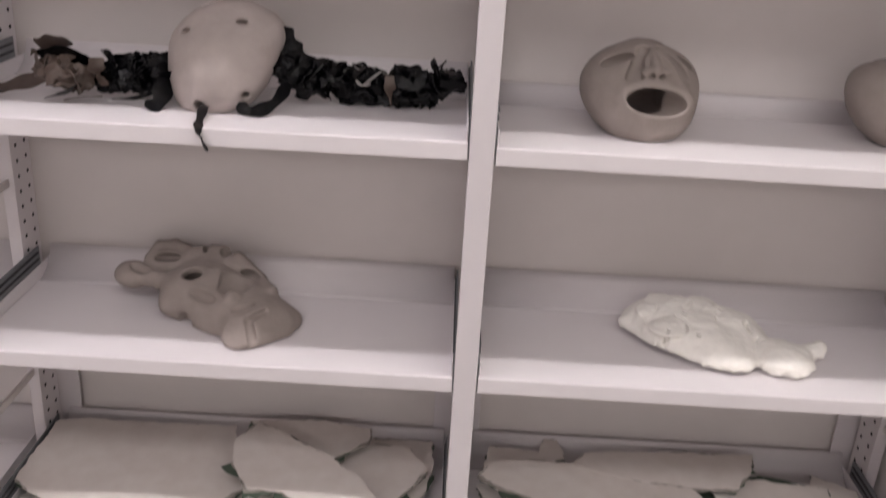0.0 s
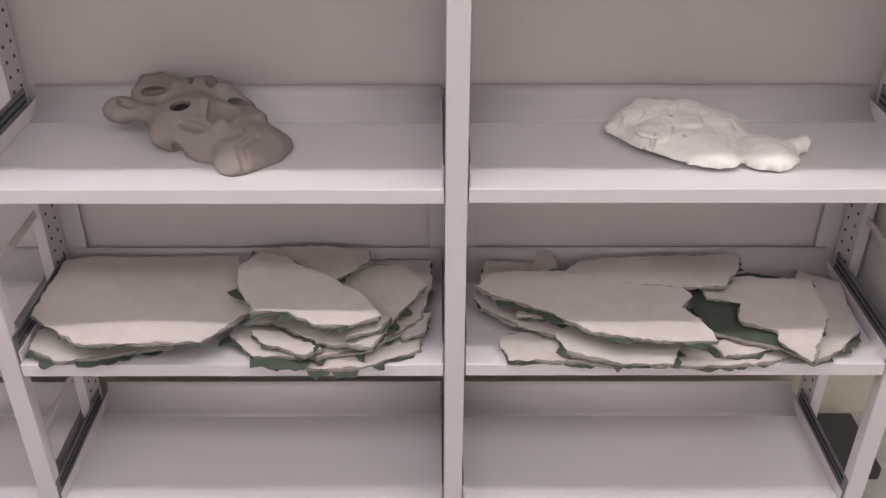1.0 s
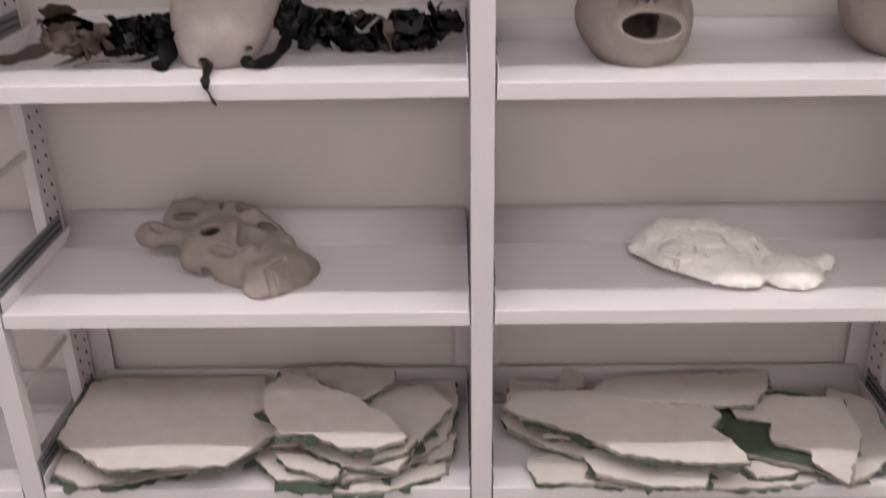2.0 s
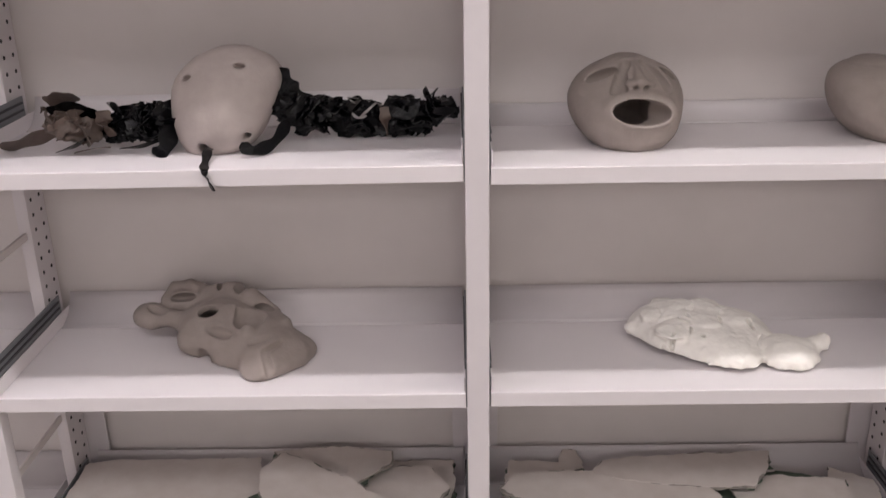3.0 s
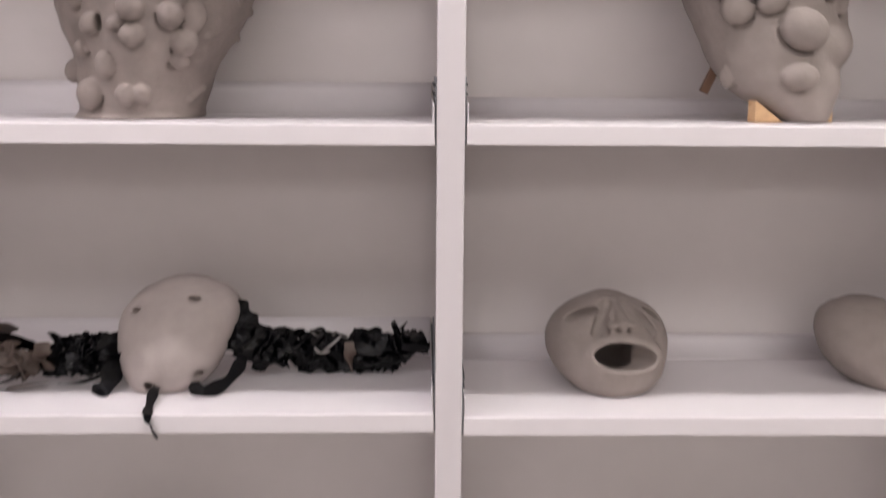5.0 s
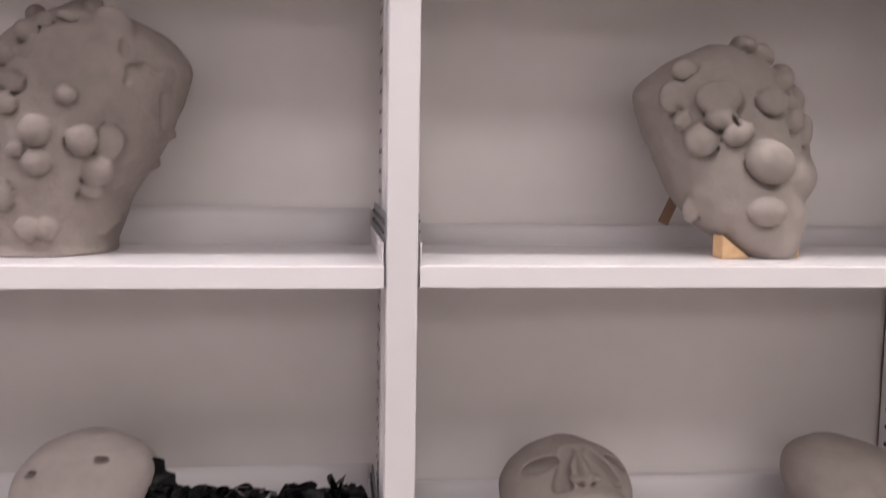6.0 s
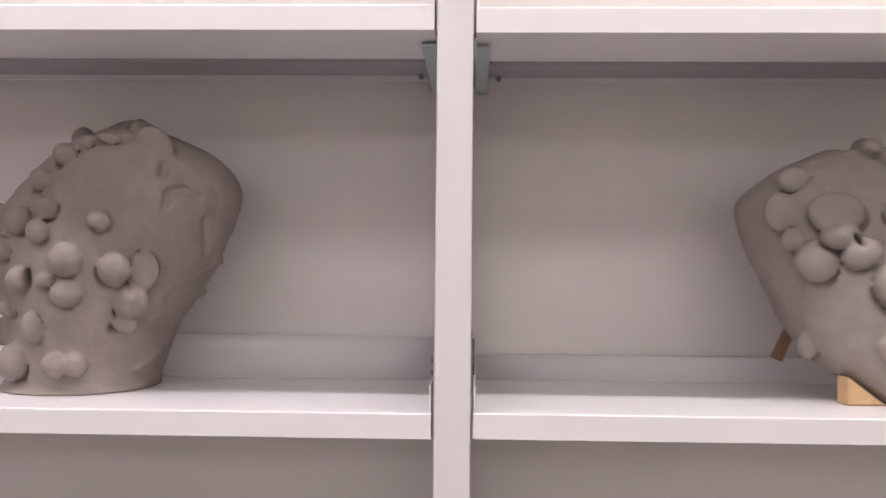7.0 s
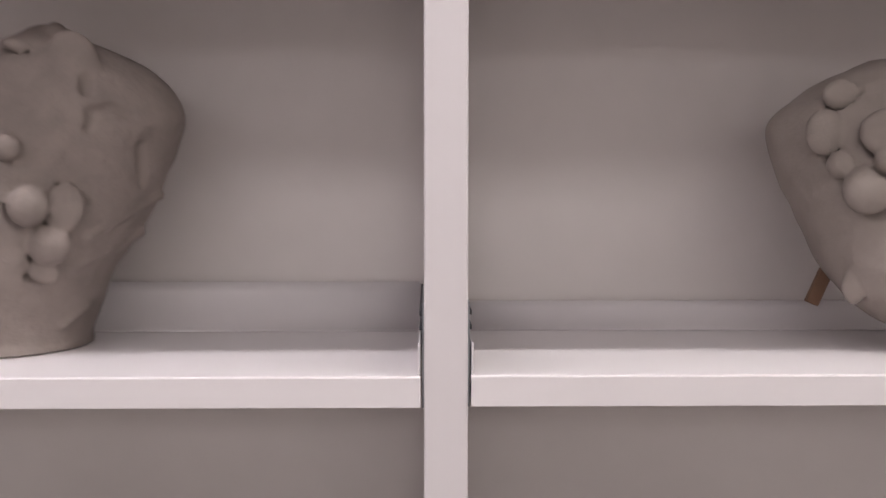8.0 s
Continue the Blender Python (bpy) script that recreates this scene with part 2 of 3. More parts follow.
def rod(p, a, b, r0, r1=None):
    """Distance to a tapering round rod from a to b."""
    a, b = np.array(a), np.array(b)
    h = np.clip(((p - a) @ (b - a)) / ((b - a) @ (b - a)), 0, 1)
    r = r0 + ((r0 if r1 is None else r1) - r0) * h
    return np.linalg.norm(p - a - h[..., None] * (b - a), axis=-1) - r


def join(a, b, k=0.01):
    h = np.clip(0.5 + 0.5 * (b - a) / k, 0, 1)
    return b + (a - b) * h - k * h * (1 - h)


def carve(a, b, k=0.006):
    return -join(-a, b, k)


def loft(p, rows, soft=0.01):
    """Distance to an upright body of oval sections: height, left, right, front and back for each row."""
    rows = np.array(rows)
    z = p[..., 2]

    def at(c):
        return sum(np.interp(z + k * soft, rows[:, 0], rows[:, c]) for k in (-1, 0, 0, 1)) / 4

    x0, x1, y0, y1 = at(1), at(2), at(3), at(4)
    rx, ry = (x1 - x0) / 2, (y1 - y0) / 2
    k = np.sqrt(((p[..., 0] - (x0 + x1) / 2) / rx) ** 2 + ((p[..., 1] - (y0 + y1) / 2) / ry) ** 2)
    return np.maximum((k - 1) * (rx + ry) * 0.42, z - rows[-1, 0])


def lumps(p, f, seed=0.0):
    """A smooth uneven field between -1 and 1."""
    x, y, z = p[..., 0] * f, p[..., 1] * f, p[..., 2] * f
    s = np.sin(x * 1.0 + 1.7 * np.sin(y * 0.9 + seed) + seed) + np.sin(y * 1.1 + 1.3 * np.sin(z * 1.2 - seed)) + np.sin(z * 1.05 + 1.5 * np.sin(x * 0.8 + 2 * seed))
    return s / 3


def sculpt(field, lo, hi, step):
    """The surface of a distance field as vertices and quads (surface nets)."""
    lo, hi = np.array(lo), np.array(hi)
    n = np.ceil((hi - lo) / step).astype(int) + 1
    ax = [lo[i] + step * np.arange(n[i]) for i in range(3)]
    grid = np.stack(np.meshgrid(*ax, indexing="ij"), -1)
    v = field(grid)
    inside = v < 0
    total = np.zeros((*(n - 1), 3))
    count = np.zeros(n - 1)
    corners = [(i, j, k) for i in (0, 1) for j in (0, 1) for k in (0, 1)]

    def cut(arr, c):
        return arr[c[0]:arr.shape[0] - 1 + c[0], c[1]:arr.shape[1] - 1 + c[1], c[2]:arr.shape[2] - 1 + c[2]]

    for c in corners:
        for a in range(3):
            if c[a]:
                continue
            d = list(c)
            d[a] = 1
            v0, v1 = cut(v, c), cut(v, d)
            cross = (v0 < 0) != (v1 < 0)
            t = np.where(cross, v0 / np.where(cross, v0 - v1, 1), 0)
            for b in range(3):
                total[..., b] += np.where(cross, c[b] + (t if b == a else 0), 0)
            count += cross
    used = count > 0
    index = -np.ones(used.shape, int)
    index[used] = np.arange(used.sum())
    cells = np.argwhere(used)
    verts = lo + step * (cells + total[used] / count[used][:, None])
    quads = []
    for a in range(3):
        b, c = (a + 1) % 3, (a + 2) % 3
        s0 = [slice(None)] * 3
        s1 = [slice(None)] * 3
        s0[a], s1[a] = slice(0, -1), slice(1, None)
        flip = inside[tuple(s0)] != inside[tuple(s1)]
        for e in np.argwhere(flip):
            if e[b] == 0 or e[c] == 0 or e[b] >= n[b] - 1 or e[c] >= n[c] - 1:
                continue
            q = []
            for db, dc in ((-1, -1), (0, -1), (0, 0), (-1, 0)):
                g = e.copy()
                g[b] += db
                g[c] += dc
                q.append(int(index[tuple(g)]))
            quads.append(q if inside[tuple(e)] else q[::-1])
    return verts, quads


def sculpted(name, field, lo, hi, step, mat, parent=None):
    verts, quads = sculpt(field, lo, hi, step)
    o = np.array(((lo[0] + hi[0]) / 2, (lo[1] + hi[1]) / 2, lo[2]))
    me = bpy.data.meshes.new(name)
    me.from_pydata([tuple(v) for v in verts - o], [], quads)
    me.materials.append(mat)
    me.polygons.foreach_set("use_smooth", [True] * len(me.polygons))
    ob = new(name, me)
    ob.location = o
    if parent is not None:
        ob.parent = parent
    return ob


def front_of(field, x, z, y0=-0.06, y1=0.4):
    """The depth at which a field's surface is first met, going back from the front at x, z."""
    y = np.arange(y0, y1, 0.002)
    d = field(np.stack([np.full_like(y, x), y, np.full_like(y, z)], -1))
    i = int(np.argmax(d < 0.001)) if (d < 0.001).any() else int(np.argmin(d))
    return float(y[i])


def top_of(field, x, y, z0=0.85, z1=1.0):
    """The height of a field's surface at x, y."""
    z = np.arange(z1, z0, -0.002)
    d = field(np.stack([np.full_like(z, x), np.full_like(z, y), z], -1))
    i = int(np.argmax(d < 0.001)) if (d < 0.001).any() else len(z) - 1
    return float(z[i])


# ---- things on the second shelf from the top ----
KNOBS = [(-0.500, 2.056, .015, .015), (-0.493, 2.026, .017, .015), (-0.471, 2.041, .014, .011), (-0.443, 2.048, .016, .008), (-0.414, 2.066, .013, .012), (-0.521, 1.994, .015, .016),
         (-0.505, 1.957, .018, .015), (-0.542, 1.942, .019, .018), (-0.512, 1.928, .015, .016), (-0.434, 1.941, .0155, .014), (-0.474, 1.893, .021, .021), (-0.418, 1.882, .0205, .021),
         (-0.387, 1.880, .021, .026), (-0.403, 1.842, .0225, .021), (-0.412, 1.815, .018, .013), (-0.475, 1.852, .0195, .018), (-0.501, 1.867, .013, .010), (-0.540, 1.869, .015, .018),
         (-0.566, 1.907, .014, .018), (-0.521, 1.808, .015, .021), (-0.491, 1.763, .017, .0165), (-0.468, 1.764, .016, .016), (-0.551, 1.765, .021, .024), (-0.560, 1.833, .013, .013), (-0.580, 1.948, .016, .018), (-0.590, 1.80, .016, .02)]


def vessel_body(p):
    d = loft(p, ((1.72, -0.594, -0.404, 0.10, 0.30), (1.76, -0.598, -0.393, 0.095, 0.30), (1.80, -0.596, -0.379, 0.09, 0.305), (1.83, -0.602, -0.362, 0.085, 0.31),
                 (1.86, -0.616, -0.337, 0.082, 0.315), (1.90, -0.630, -0.318, 0.08, 0.32), (1.95, -0.618, -0.298, 0.082, 0.32), (1.985, -0.588, -0.287, 0.09, 0.31),
                 (2.01, -0.566, -0.299, 0.10, 0.30), (2.03, -0.546, -0.318, 0.11, 0.29), (2.048, -0.522, -0.348, 0.125, 0.275), (2.062, -0.49, -0.395, 0.145, 0.26), (2.078, -0.445, -0.418, 0.17, 0.23)))
    brow = (p - np.array((-0.345, 0.11, 2.0))) @ np.array((0.52, -0.80, -0.10))
    d = -join(-d, -brow, 0.012)
    return d + 0.0028 * lumps(p, 42, 1.0) + 0.0022 * np.abs(lumps(p, 30, 4.0)) + 0.0009 * lumps(p, 120, 2.0)


def vessel_one(p):
    d = vessel_body(p)
    for n, (x, z, rx, rz) in enumerate(KNOBS):
        y = front_of(vessel_body, x, z)
        flat = 0.35 if n in (3, 12) else 0.55 if n in (8, 14) else 0.8
        d = carve(d, ell(p, (x, y - 0.002, z - 0.003), (rx * 1.16, rx * 0.5, rz * 1.16)), 0.003)
        d = join(d, ell(p, (x, y - 0.002, z), (rx, flat * min(rx, rz), rz), (0, 25 * math.sin(n * 2.3), 0)), 0.0018)

    def at(x, z, out=0.0):
        return (x, front_of(vessel_body, x, z) - out, z)

    # torn flap and creases by the brow
    for a, b, r in (((-0.362, 1.962), (-0.358, 1.978), .0035), ((-0.358, 1.978), (-0.342, 1.984), .004), ((-0.342, 1.984), (-0.325, 1.975), .0025), ((-0.372, 2.03), (-0.366, 2.0), .004), ((-0.322, 1.945), (-0.326, 1.905), .0035)):
        d = carve(d, rod(p, at(*a, -0.001), at(*b, -0.001), 1.5 * r), 0.003)
    d = join(d, ell(p, at(-0.385, 2.035, -0.004), (0.026, 0.012, 0.03), (0, -30, 0)), 0.008)
    # folds that run up to the side
    for a, b, r in (((-0.372, 1.85), (-0.322, 1.894), .007), ((-0.39, 1.818), (-0.345, 1.852), .006), ((-0.408, 1.755), (-0.392, 1.772), .006)):
        pa, pb = at(*a, -0.002), at(*b, -0.002)
        d = join(d, rod(p, pa, pb, r), 0.006)
        low = np.array((0.004, -0.004, -0.009))
        d = carve(d, rod(p, np.array(pa) + low, np.array(pb) + low, r * 0.6), 0.004)
    d = carve(d, ell(p, at(-0.526, 1.870), (0.005, 0.02, 0.014)), 0.002)
    d = carve(d, rod(p, at(-0.556, 1.845, 0.001), at(-0.545, 1.815, 0.001), 0.004), 0.003)
    foot = ell(p, (-0.50, 0.19, 1.727), (0.10, 0.105, 0.010))
    return np.maximum(join(d, foot, 0.012), 1.7265 - p[..., 2])


vessel = sculpted("knobbed_vessel", vessel_one, (-0.66, 0.03, 1.724), (-0.26, 0.35, 2.10), 0.0034, CLAY_DARK)
tagged(vessel, "large unglazed brown clay vessel covered in round knobs", "vessel", "knobbed clay vessels")

KNOBS_TWO = [(0.570, 1.987, .015, .016, .8, 0), (0.539, 1.955, .024, .020, .6, 20), (0.577, 1.929, .015, .018, .8, 0), (0.600, 1.915, .012, .026, .8, 0), (0.420, 2.0, .02, .017, .3, 0),
             (0.400, 1.960, .021, .025, .5, 0), (0.458, 1.958, .035, .026, .45, 0), (0.412, 1.926, .015, .015, .8, 0), (0.436, 1.900, .027, .026, .65, 0), (0.484, 1.909, .024, .019, .7, -20), (0.461, 1.930, .024, .017, .95, 0),
             (0.533, 1.868, .038, .031, .75, 25), (0.530, 1.797, .029, .021, .95, 0), (0.438, 1.797, .014, .02, .45, 0)]


def cup_body(p):
    d = loft(p, ((1.72, 0.535, 0.592, 0.085, 0.16), (1.735, 0.515, 0.600, 0.08, 0.18), (1.752, 0.484, 0.609, 0.078, 0.20), (1.772, 0.452, 0.619, 0.076, 0.23), (1.80, 0.431, 0.621, 0.076, 0.25), (1.82, 0.42, 0.624, 0.076, 0.26),
                 (1.853, 0.403, 0.634, 0.078, 0.27), (1.893, 0.384, 0.637, 0.082, 0.275), (1.93, 0.373, 0.632, 0.086, 0.28), (1.96, 0.366, 0.622, 0.094, 0.28), (1.98, 0.367, 0.608, 0.102, 0.275),
                 (2.003, 0.392, 0.587, 0.115, 0.265), (2.025, 0.426, 0.558, 0.132, 0.25), (2.038, 0.462, 0.525, 0.15, 0.225), (2.044, 0.485, 0.505, 0.17, 0.20)))
    return d + 0.0022 * lumps(p, 45, 3.0) + 0.0018 * np.abs(lumps(p, 32, 6.0)) + 0.0008 * lumps(p, 140, 1.0)


def vessel_two(p):
    d = cup_body(p)
    for x, z, rx, rz, flat, turn in KNOBS_TWO:
        y = front_of(cup_body, x, z)
        d = carve(d, ell(p, (x, y - 0.002, z - 0.004), (rx * 1.13, rx * 0.45, rz * 1.13), (0, turn, 0)), 0.003)
        d = join(d, ell(p, (x, y - 0.002, z), (rx, flat * min(rx, rz), rz), (0, turn, 0)), 0.002)
    d = join(d, ell(p, (0.586, 0.15, 1.845), (0.048, 0.06, 0.042)), 0.012)
    d = join(d, ell(p, (0.572, 0.14, 1.787), (0.042, 0.05, 0.034)), 0.012)
    # row of pressed lumps along the rim
    for x, z, a, b, turn in ((0.524, 2.044, .019, .013, 15), (0.552, 2.028, .021, .018, 40), (0.586, 1.996, .017, .022, -20), (0.606, 1.965, .014, .022, -15)):
        d = join(d, ell(p, (x, 0.165, z), (a, 0.026, b), (0, turn, 0)), 0.003)
    d = carve(d, rod(p, (0.407, front_of(cup_body, 0.407, 2.003) - 0.001, 2.003), (0.414, front_of(cup_body, 0.414, 2.008) - 0.001, 2.008), 0.004), 0.003)
    d = carve(d, ell(p, (0.478, front_of(cup_body, 0.478, 1.925) - 0.012, 1.926), (0.004, 0.02, 0.010), (0, -30, 0)), 0.002)
    return np.maximum(d, 1.7275 - p[..., 2])


cup = sculpted("knobbed_vessel", vessel_two, (0.33, 0.03, 1.724), (0.67, 0.33, 2.09), 0.0034, CLAY)
tagged(cup, "grey clay vessel with bulging knobs propped on wooden wedges", "vessel", "knobbed clay vessels")


def wedge(x, y, z, w, h, depth, rz):
    bm = bmesh.new()
    v = [bm.verts.new(c) for c in ((0, 0, 0), (w, 0, 0), (0, 0, h), (0, depth, 0), (w, depth, 0), (0, depth, h))]
    for f in ((0, 1, 2), (5, 4, 3), (0, 3, 4, 1), (1, 4, 5, 2), (2, 5, 3, 0)):
        bm.faces.new([v[i] for i in f])
    bmesh.ops.recalc_face_normals(bm, faces=bm.faces)
    bmesh.ops.bevel(bm, geom=bm.edges[:], offset=0.001, segments=1, affect="EDGES")
    ob = part("wooden_wedge", bm, WOOD)
    ob.matrix_basis = pose(x, y, z, 0, 0, rz)
    return tagged(ob, "small raw pine wedge under a clay vessel", "wedge", "wooden wedges")


wedge(0.472, 0.092, 1.7275, 0.046, 0.034, 0.03, 4)
wedge(0.600, 0.11, 1.7275, -0.03, 0.02, 0.05, 0)
stick = part("wooden_peg", boxed(-0.0075, 0.0075, -0.004, 0.004, 0.0, 0.042, bevel=0.001), STICK)
stick.matrix_basis = pose(0.421, 0.20, 1.771, 0, 24, 0)
tagged(stick, "short dark brown wooden peg stuck into a clay vessel", "peg")

# ---- things on the third shelf from the top ----


def mask_shell(p):
    d = loft(p, ((1.28, -0.520, -0.425, 0.095, 0.22), (1.30, -0.537, -0.394, 0.084, 0.23), (1.32, -0.541, -0.378, 0.081, 0.235), (1.345, -0.545, -0.366, 0.083, 0.24), (1.37, -0.548, -0.355, 0.089, 0.245),
                 (1.392, -0.546, -0.346, 0.097, 0.245), (1.416, -0.537, -0.341, 0.109, 0.24), (1.431, -0.523, -0.346, 0.118, 0.235), (1.445, -0.505, -0.359, 0.130, 0.228), (1.456, -0.485, -0.380, 0.143, 0.215), (1.465, -0.44, -0.412, 0.165, 0.195)))
    d = join(d, ell(p, (-0.44, 0.127, 1.365), (0.06, 0.042, 0.065), (-20, 12, 0)), 0.03)
    d = carve(d, ell(p, (-0.395, 0.052, 1.345), (0.02, 0.02, 0.045), (-10, -14, 0)), 0.03)
    return d + 0.0024 * lumps(p, 38, 5.0) + 0.0009 * lumps(p, 110, 2.0)


def plain_mask(p):
    d = mask_shell(p)
    for x, z, a in ((-0.507, 1.418, -12), (-0.410, 1.438, 4)):
        y = front_of(mask_shell, x, z)
        d = carve(d, ell(p, (x, y - 0.001, z), (0.0105, 0.022, 0.0052), (-20, a, 0)), 0.002)
    for x, z, r in ((-0.478, 1.292, 0.010), (-0.402, 1.312, 0.006)):
        d = carve(d, rod(p, (x, 0.0, z), (x, 0.14, z + 0.012), r), 0.004)
    return np.maximum(d, 1.2875 - p[..., 2])


mask = sculpted("clay_mask", plain_mask, (-0.56, 0.02, 1.285), (-0.32, 0.30, 1.51), 0.0032, CLAY_PALE)
tagged(mask, "smooth pale clay mask with two small eye holes", "mask", "clay masks")


def face_shell(p):
    d = loft(p, ((1.275, 0.225, 0.335, 0.095, 0.25), (1.285, 0.208, 0.348, 0.082, 0.26), (1.30, 0.193, 0.364, 0.076, 0.265), (1.326, 0.176, 0.373, 0.073, 0.27), (1.35, 0.168, 0.376, 0.077, 0.27), (1.376, 0.167, 0.374, 0.087, 0.265),
                 (1.396, 0.179, 0.365, 0.101, 0.26), (1.414, 0.200, 0.348, 0.117, 0.25), (1.427, 0.227, 0.320, 0.135, 0.235), (1.437, 0.256, 0.288, 0.160, 0.20)))
    return d + 0.0016 * lumps(p, 45, 2.0) + 0.0007 * lumps(p, 130, 4.0)


def open_mouth(p):
    d = face_shell(p)

    def at(x, z, out=0.0):
        return np.array((x, front_of(face_shell, x, z) - out, z))

    # lips round the gaping mouth
    d = join(d, ell(p, (0.286, 0.092, 1.355), (0.063, 0.021, 0.034), (-14, 4, 0)), 0.014)
    d = carve(d, ell(p, (0.286, 0.075, 1.355), (0.051, 0.055, 0.0225), (-14, 4, 0)), 0.003)
    deep = np.maximum(ell(p, (0.27, 0.15, 1.346), (0.046, 0.09, 0.030), (-10, 0, 0)), p[..., 0] - 0.304)
    d = carve(d, deep, 0.002)
    # eye hollows under the brow
    d = carve(d, ell(p, at(0.221, 1.410, -0.006), (0.030, 0.026, 0.0125), (-35, -14, 0)), 0.002)
    d = carve(d, ell(p, at(0.343, 1.407, -0.006), (0.022, 0.022, 0.0095), (-35, 30, 0)), 0.002)
    # nose between two flat cuts
    d = carve(d, rod(p, at(0.263, 1.428, -0.003), at(0.242, 1.388, -0.004), 0.010, 0.010), 0.0015)
    d = carve(d, rod(p, at(0.257, 1.426, -0.002), at(0.254, 1.390, -0.003), 0.007, 0.010), 0.0015)
    d = carve(d, rod(p, at(0.294, 1.428, -0.003), at(0.333, 1.389, -0.004), 0.010, 0.011), 0.0015)
    d = join(d, rod(p, at(0.279, 1.430, -0.001), at(0.283, 1.402, 0.007), 0.004, 0.011), 0.004)
    for x in (0.270, 0.297):
        d = join(d, ell(p, at(x, 1.399, 0.001), (0.013, 0.010, 0.007)), 0.005)
    for x in (0.275, 0.292):
        d = carve(d, ell(p, at(x, 1.394, 0.006), (0.0045, 0.010, 0.004)), 0.002)
    return np.maximum(d, 1.2835 - p[..., 2])


face = sculpted("clay_mask", open_mouth, (0.15, 0.04, 1.281), (0.395, 0.29, 1.47), 0.0027, CLAY)
tagged(face, "grey clay mask with a wide open oval mouth", "mask", "clay masks")


def dome(p):
    def body(q):
        return loft(q, ((1.275, 0.715, 0.79, 0.12, 0.25), (1.285, 0.695, 0.81, 0.11, 0.26), (1.30, 0.675, 0.825, 0.105, 0.27), (1.33, 0.652, 0.845, 0.105, 0.28), (1.364, 0.641, 0.85, 0.112, 0.285),
                        (1.391, 0.644, 0.838, 0.125, 0.28), (1.409, 0.660, 0.80, 0.142, 0.27), (1.42, 0.69, 0.755, 0.165, 0.25), (1.424, 0.71, 0.73, 0.19, 0.22))) + 0.0014 * lumps(q, 40, 4.0)
    d = body(p)
    y = front_of(body, 0.752, 1.365)
    d = carve(d, rod(p, (0.748, y - 0.001, 1.372), (0.758, y - 0.001, 1.355), 0.004), 0.007)
    return np.maximum(d, 1.2835 - p[..., 2])


oval = sculpted("clay_mask", dome, (0.62, 0.09, 1.281), (0.85, 0.32, 1.43), 0.0036, CLAY)
tagged(oval, "rounded grey clay mask lying with its smooth side up", "mask", "clay masks")


def strip(points, width, twist, name, mat, parent, thick=0.0012):
    """A thin curling ribbon through a few points."""
    pts = [Vector(q) for q in points]
    n = 10
    line = []
    for i in range(len(pts) - 1):
        p0, p1, p2, p3 = pts[max(i - 1, 0)], pts[i], pts[i + 1], pts[min(i + 2, len(pts) - 1)]
        for k in range(n):
            t = k / n
            line.append(0.5 * ((2 * p1) + (p2 - p0) * t + (2 * p0 - 5 * p1 + 4 * p2 - p3) * t * t + (3 * p1 - p0 - 3 * p2 + p3) * t ** 3))
    line.append(pts[-1])
    bm = bmesh.new()
    rings = []
    for i, q in enumerate(line):
        d = (line[min(i + 1, len(line) - 1)] - line[max(i - 1, 0)]).normalized()
        u = d.cross(Vector((0, 0, 1)))
        u = u.normalized() if u.length > 0.05 else Vector((1, 0, 0))
        w = u.cross(d)
        f = i / (len(line) - 1)
        a = radians(twist[0] + (twist[1] - twist[0]) * f)
        side, up = u * math.cos(a) + w * math.sin(a), w * math.cos(a) - u * math.sin(a)
        h = width * (0.5 + 0.10 * math.sin(i * 0.55 + len(line))) * (0.5 + 0.5 * min(1, 8 * f, 7 * (1 - f)))
        rings.append([bm.verts.new(q + side * sx * h + up * sz * thick / 2) for sx, sz in ((-1, -1), (1, -1), (1, 1), (-1, 1))])
    for a, b in zip(rings, rings[1:]):
        for k in range(4):
            bm.faces.new((a[k], a[(k + 1) % 4], b[(k + 1) % 4], b[k]))
    bm.faces.new(rings[0][::-1])
    bm.faces.new(rings[-1])
    bmesh.ops.recalc_face_normals(bm, faces=bm.faces)
    return part(name, bm, mat, parent)


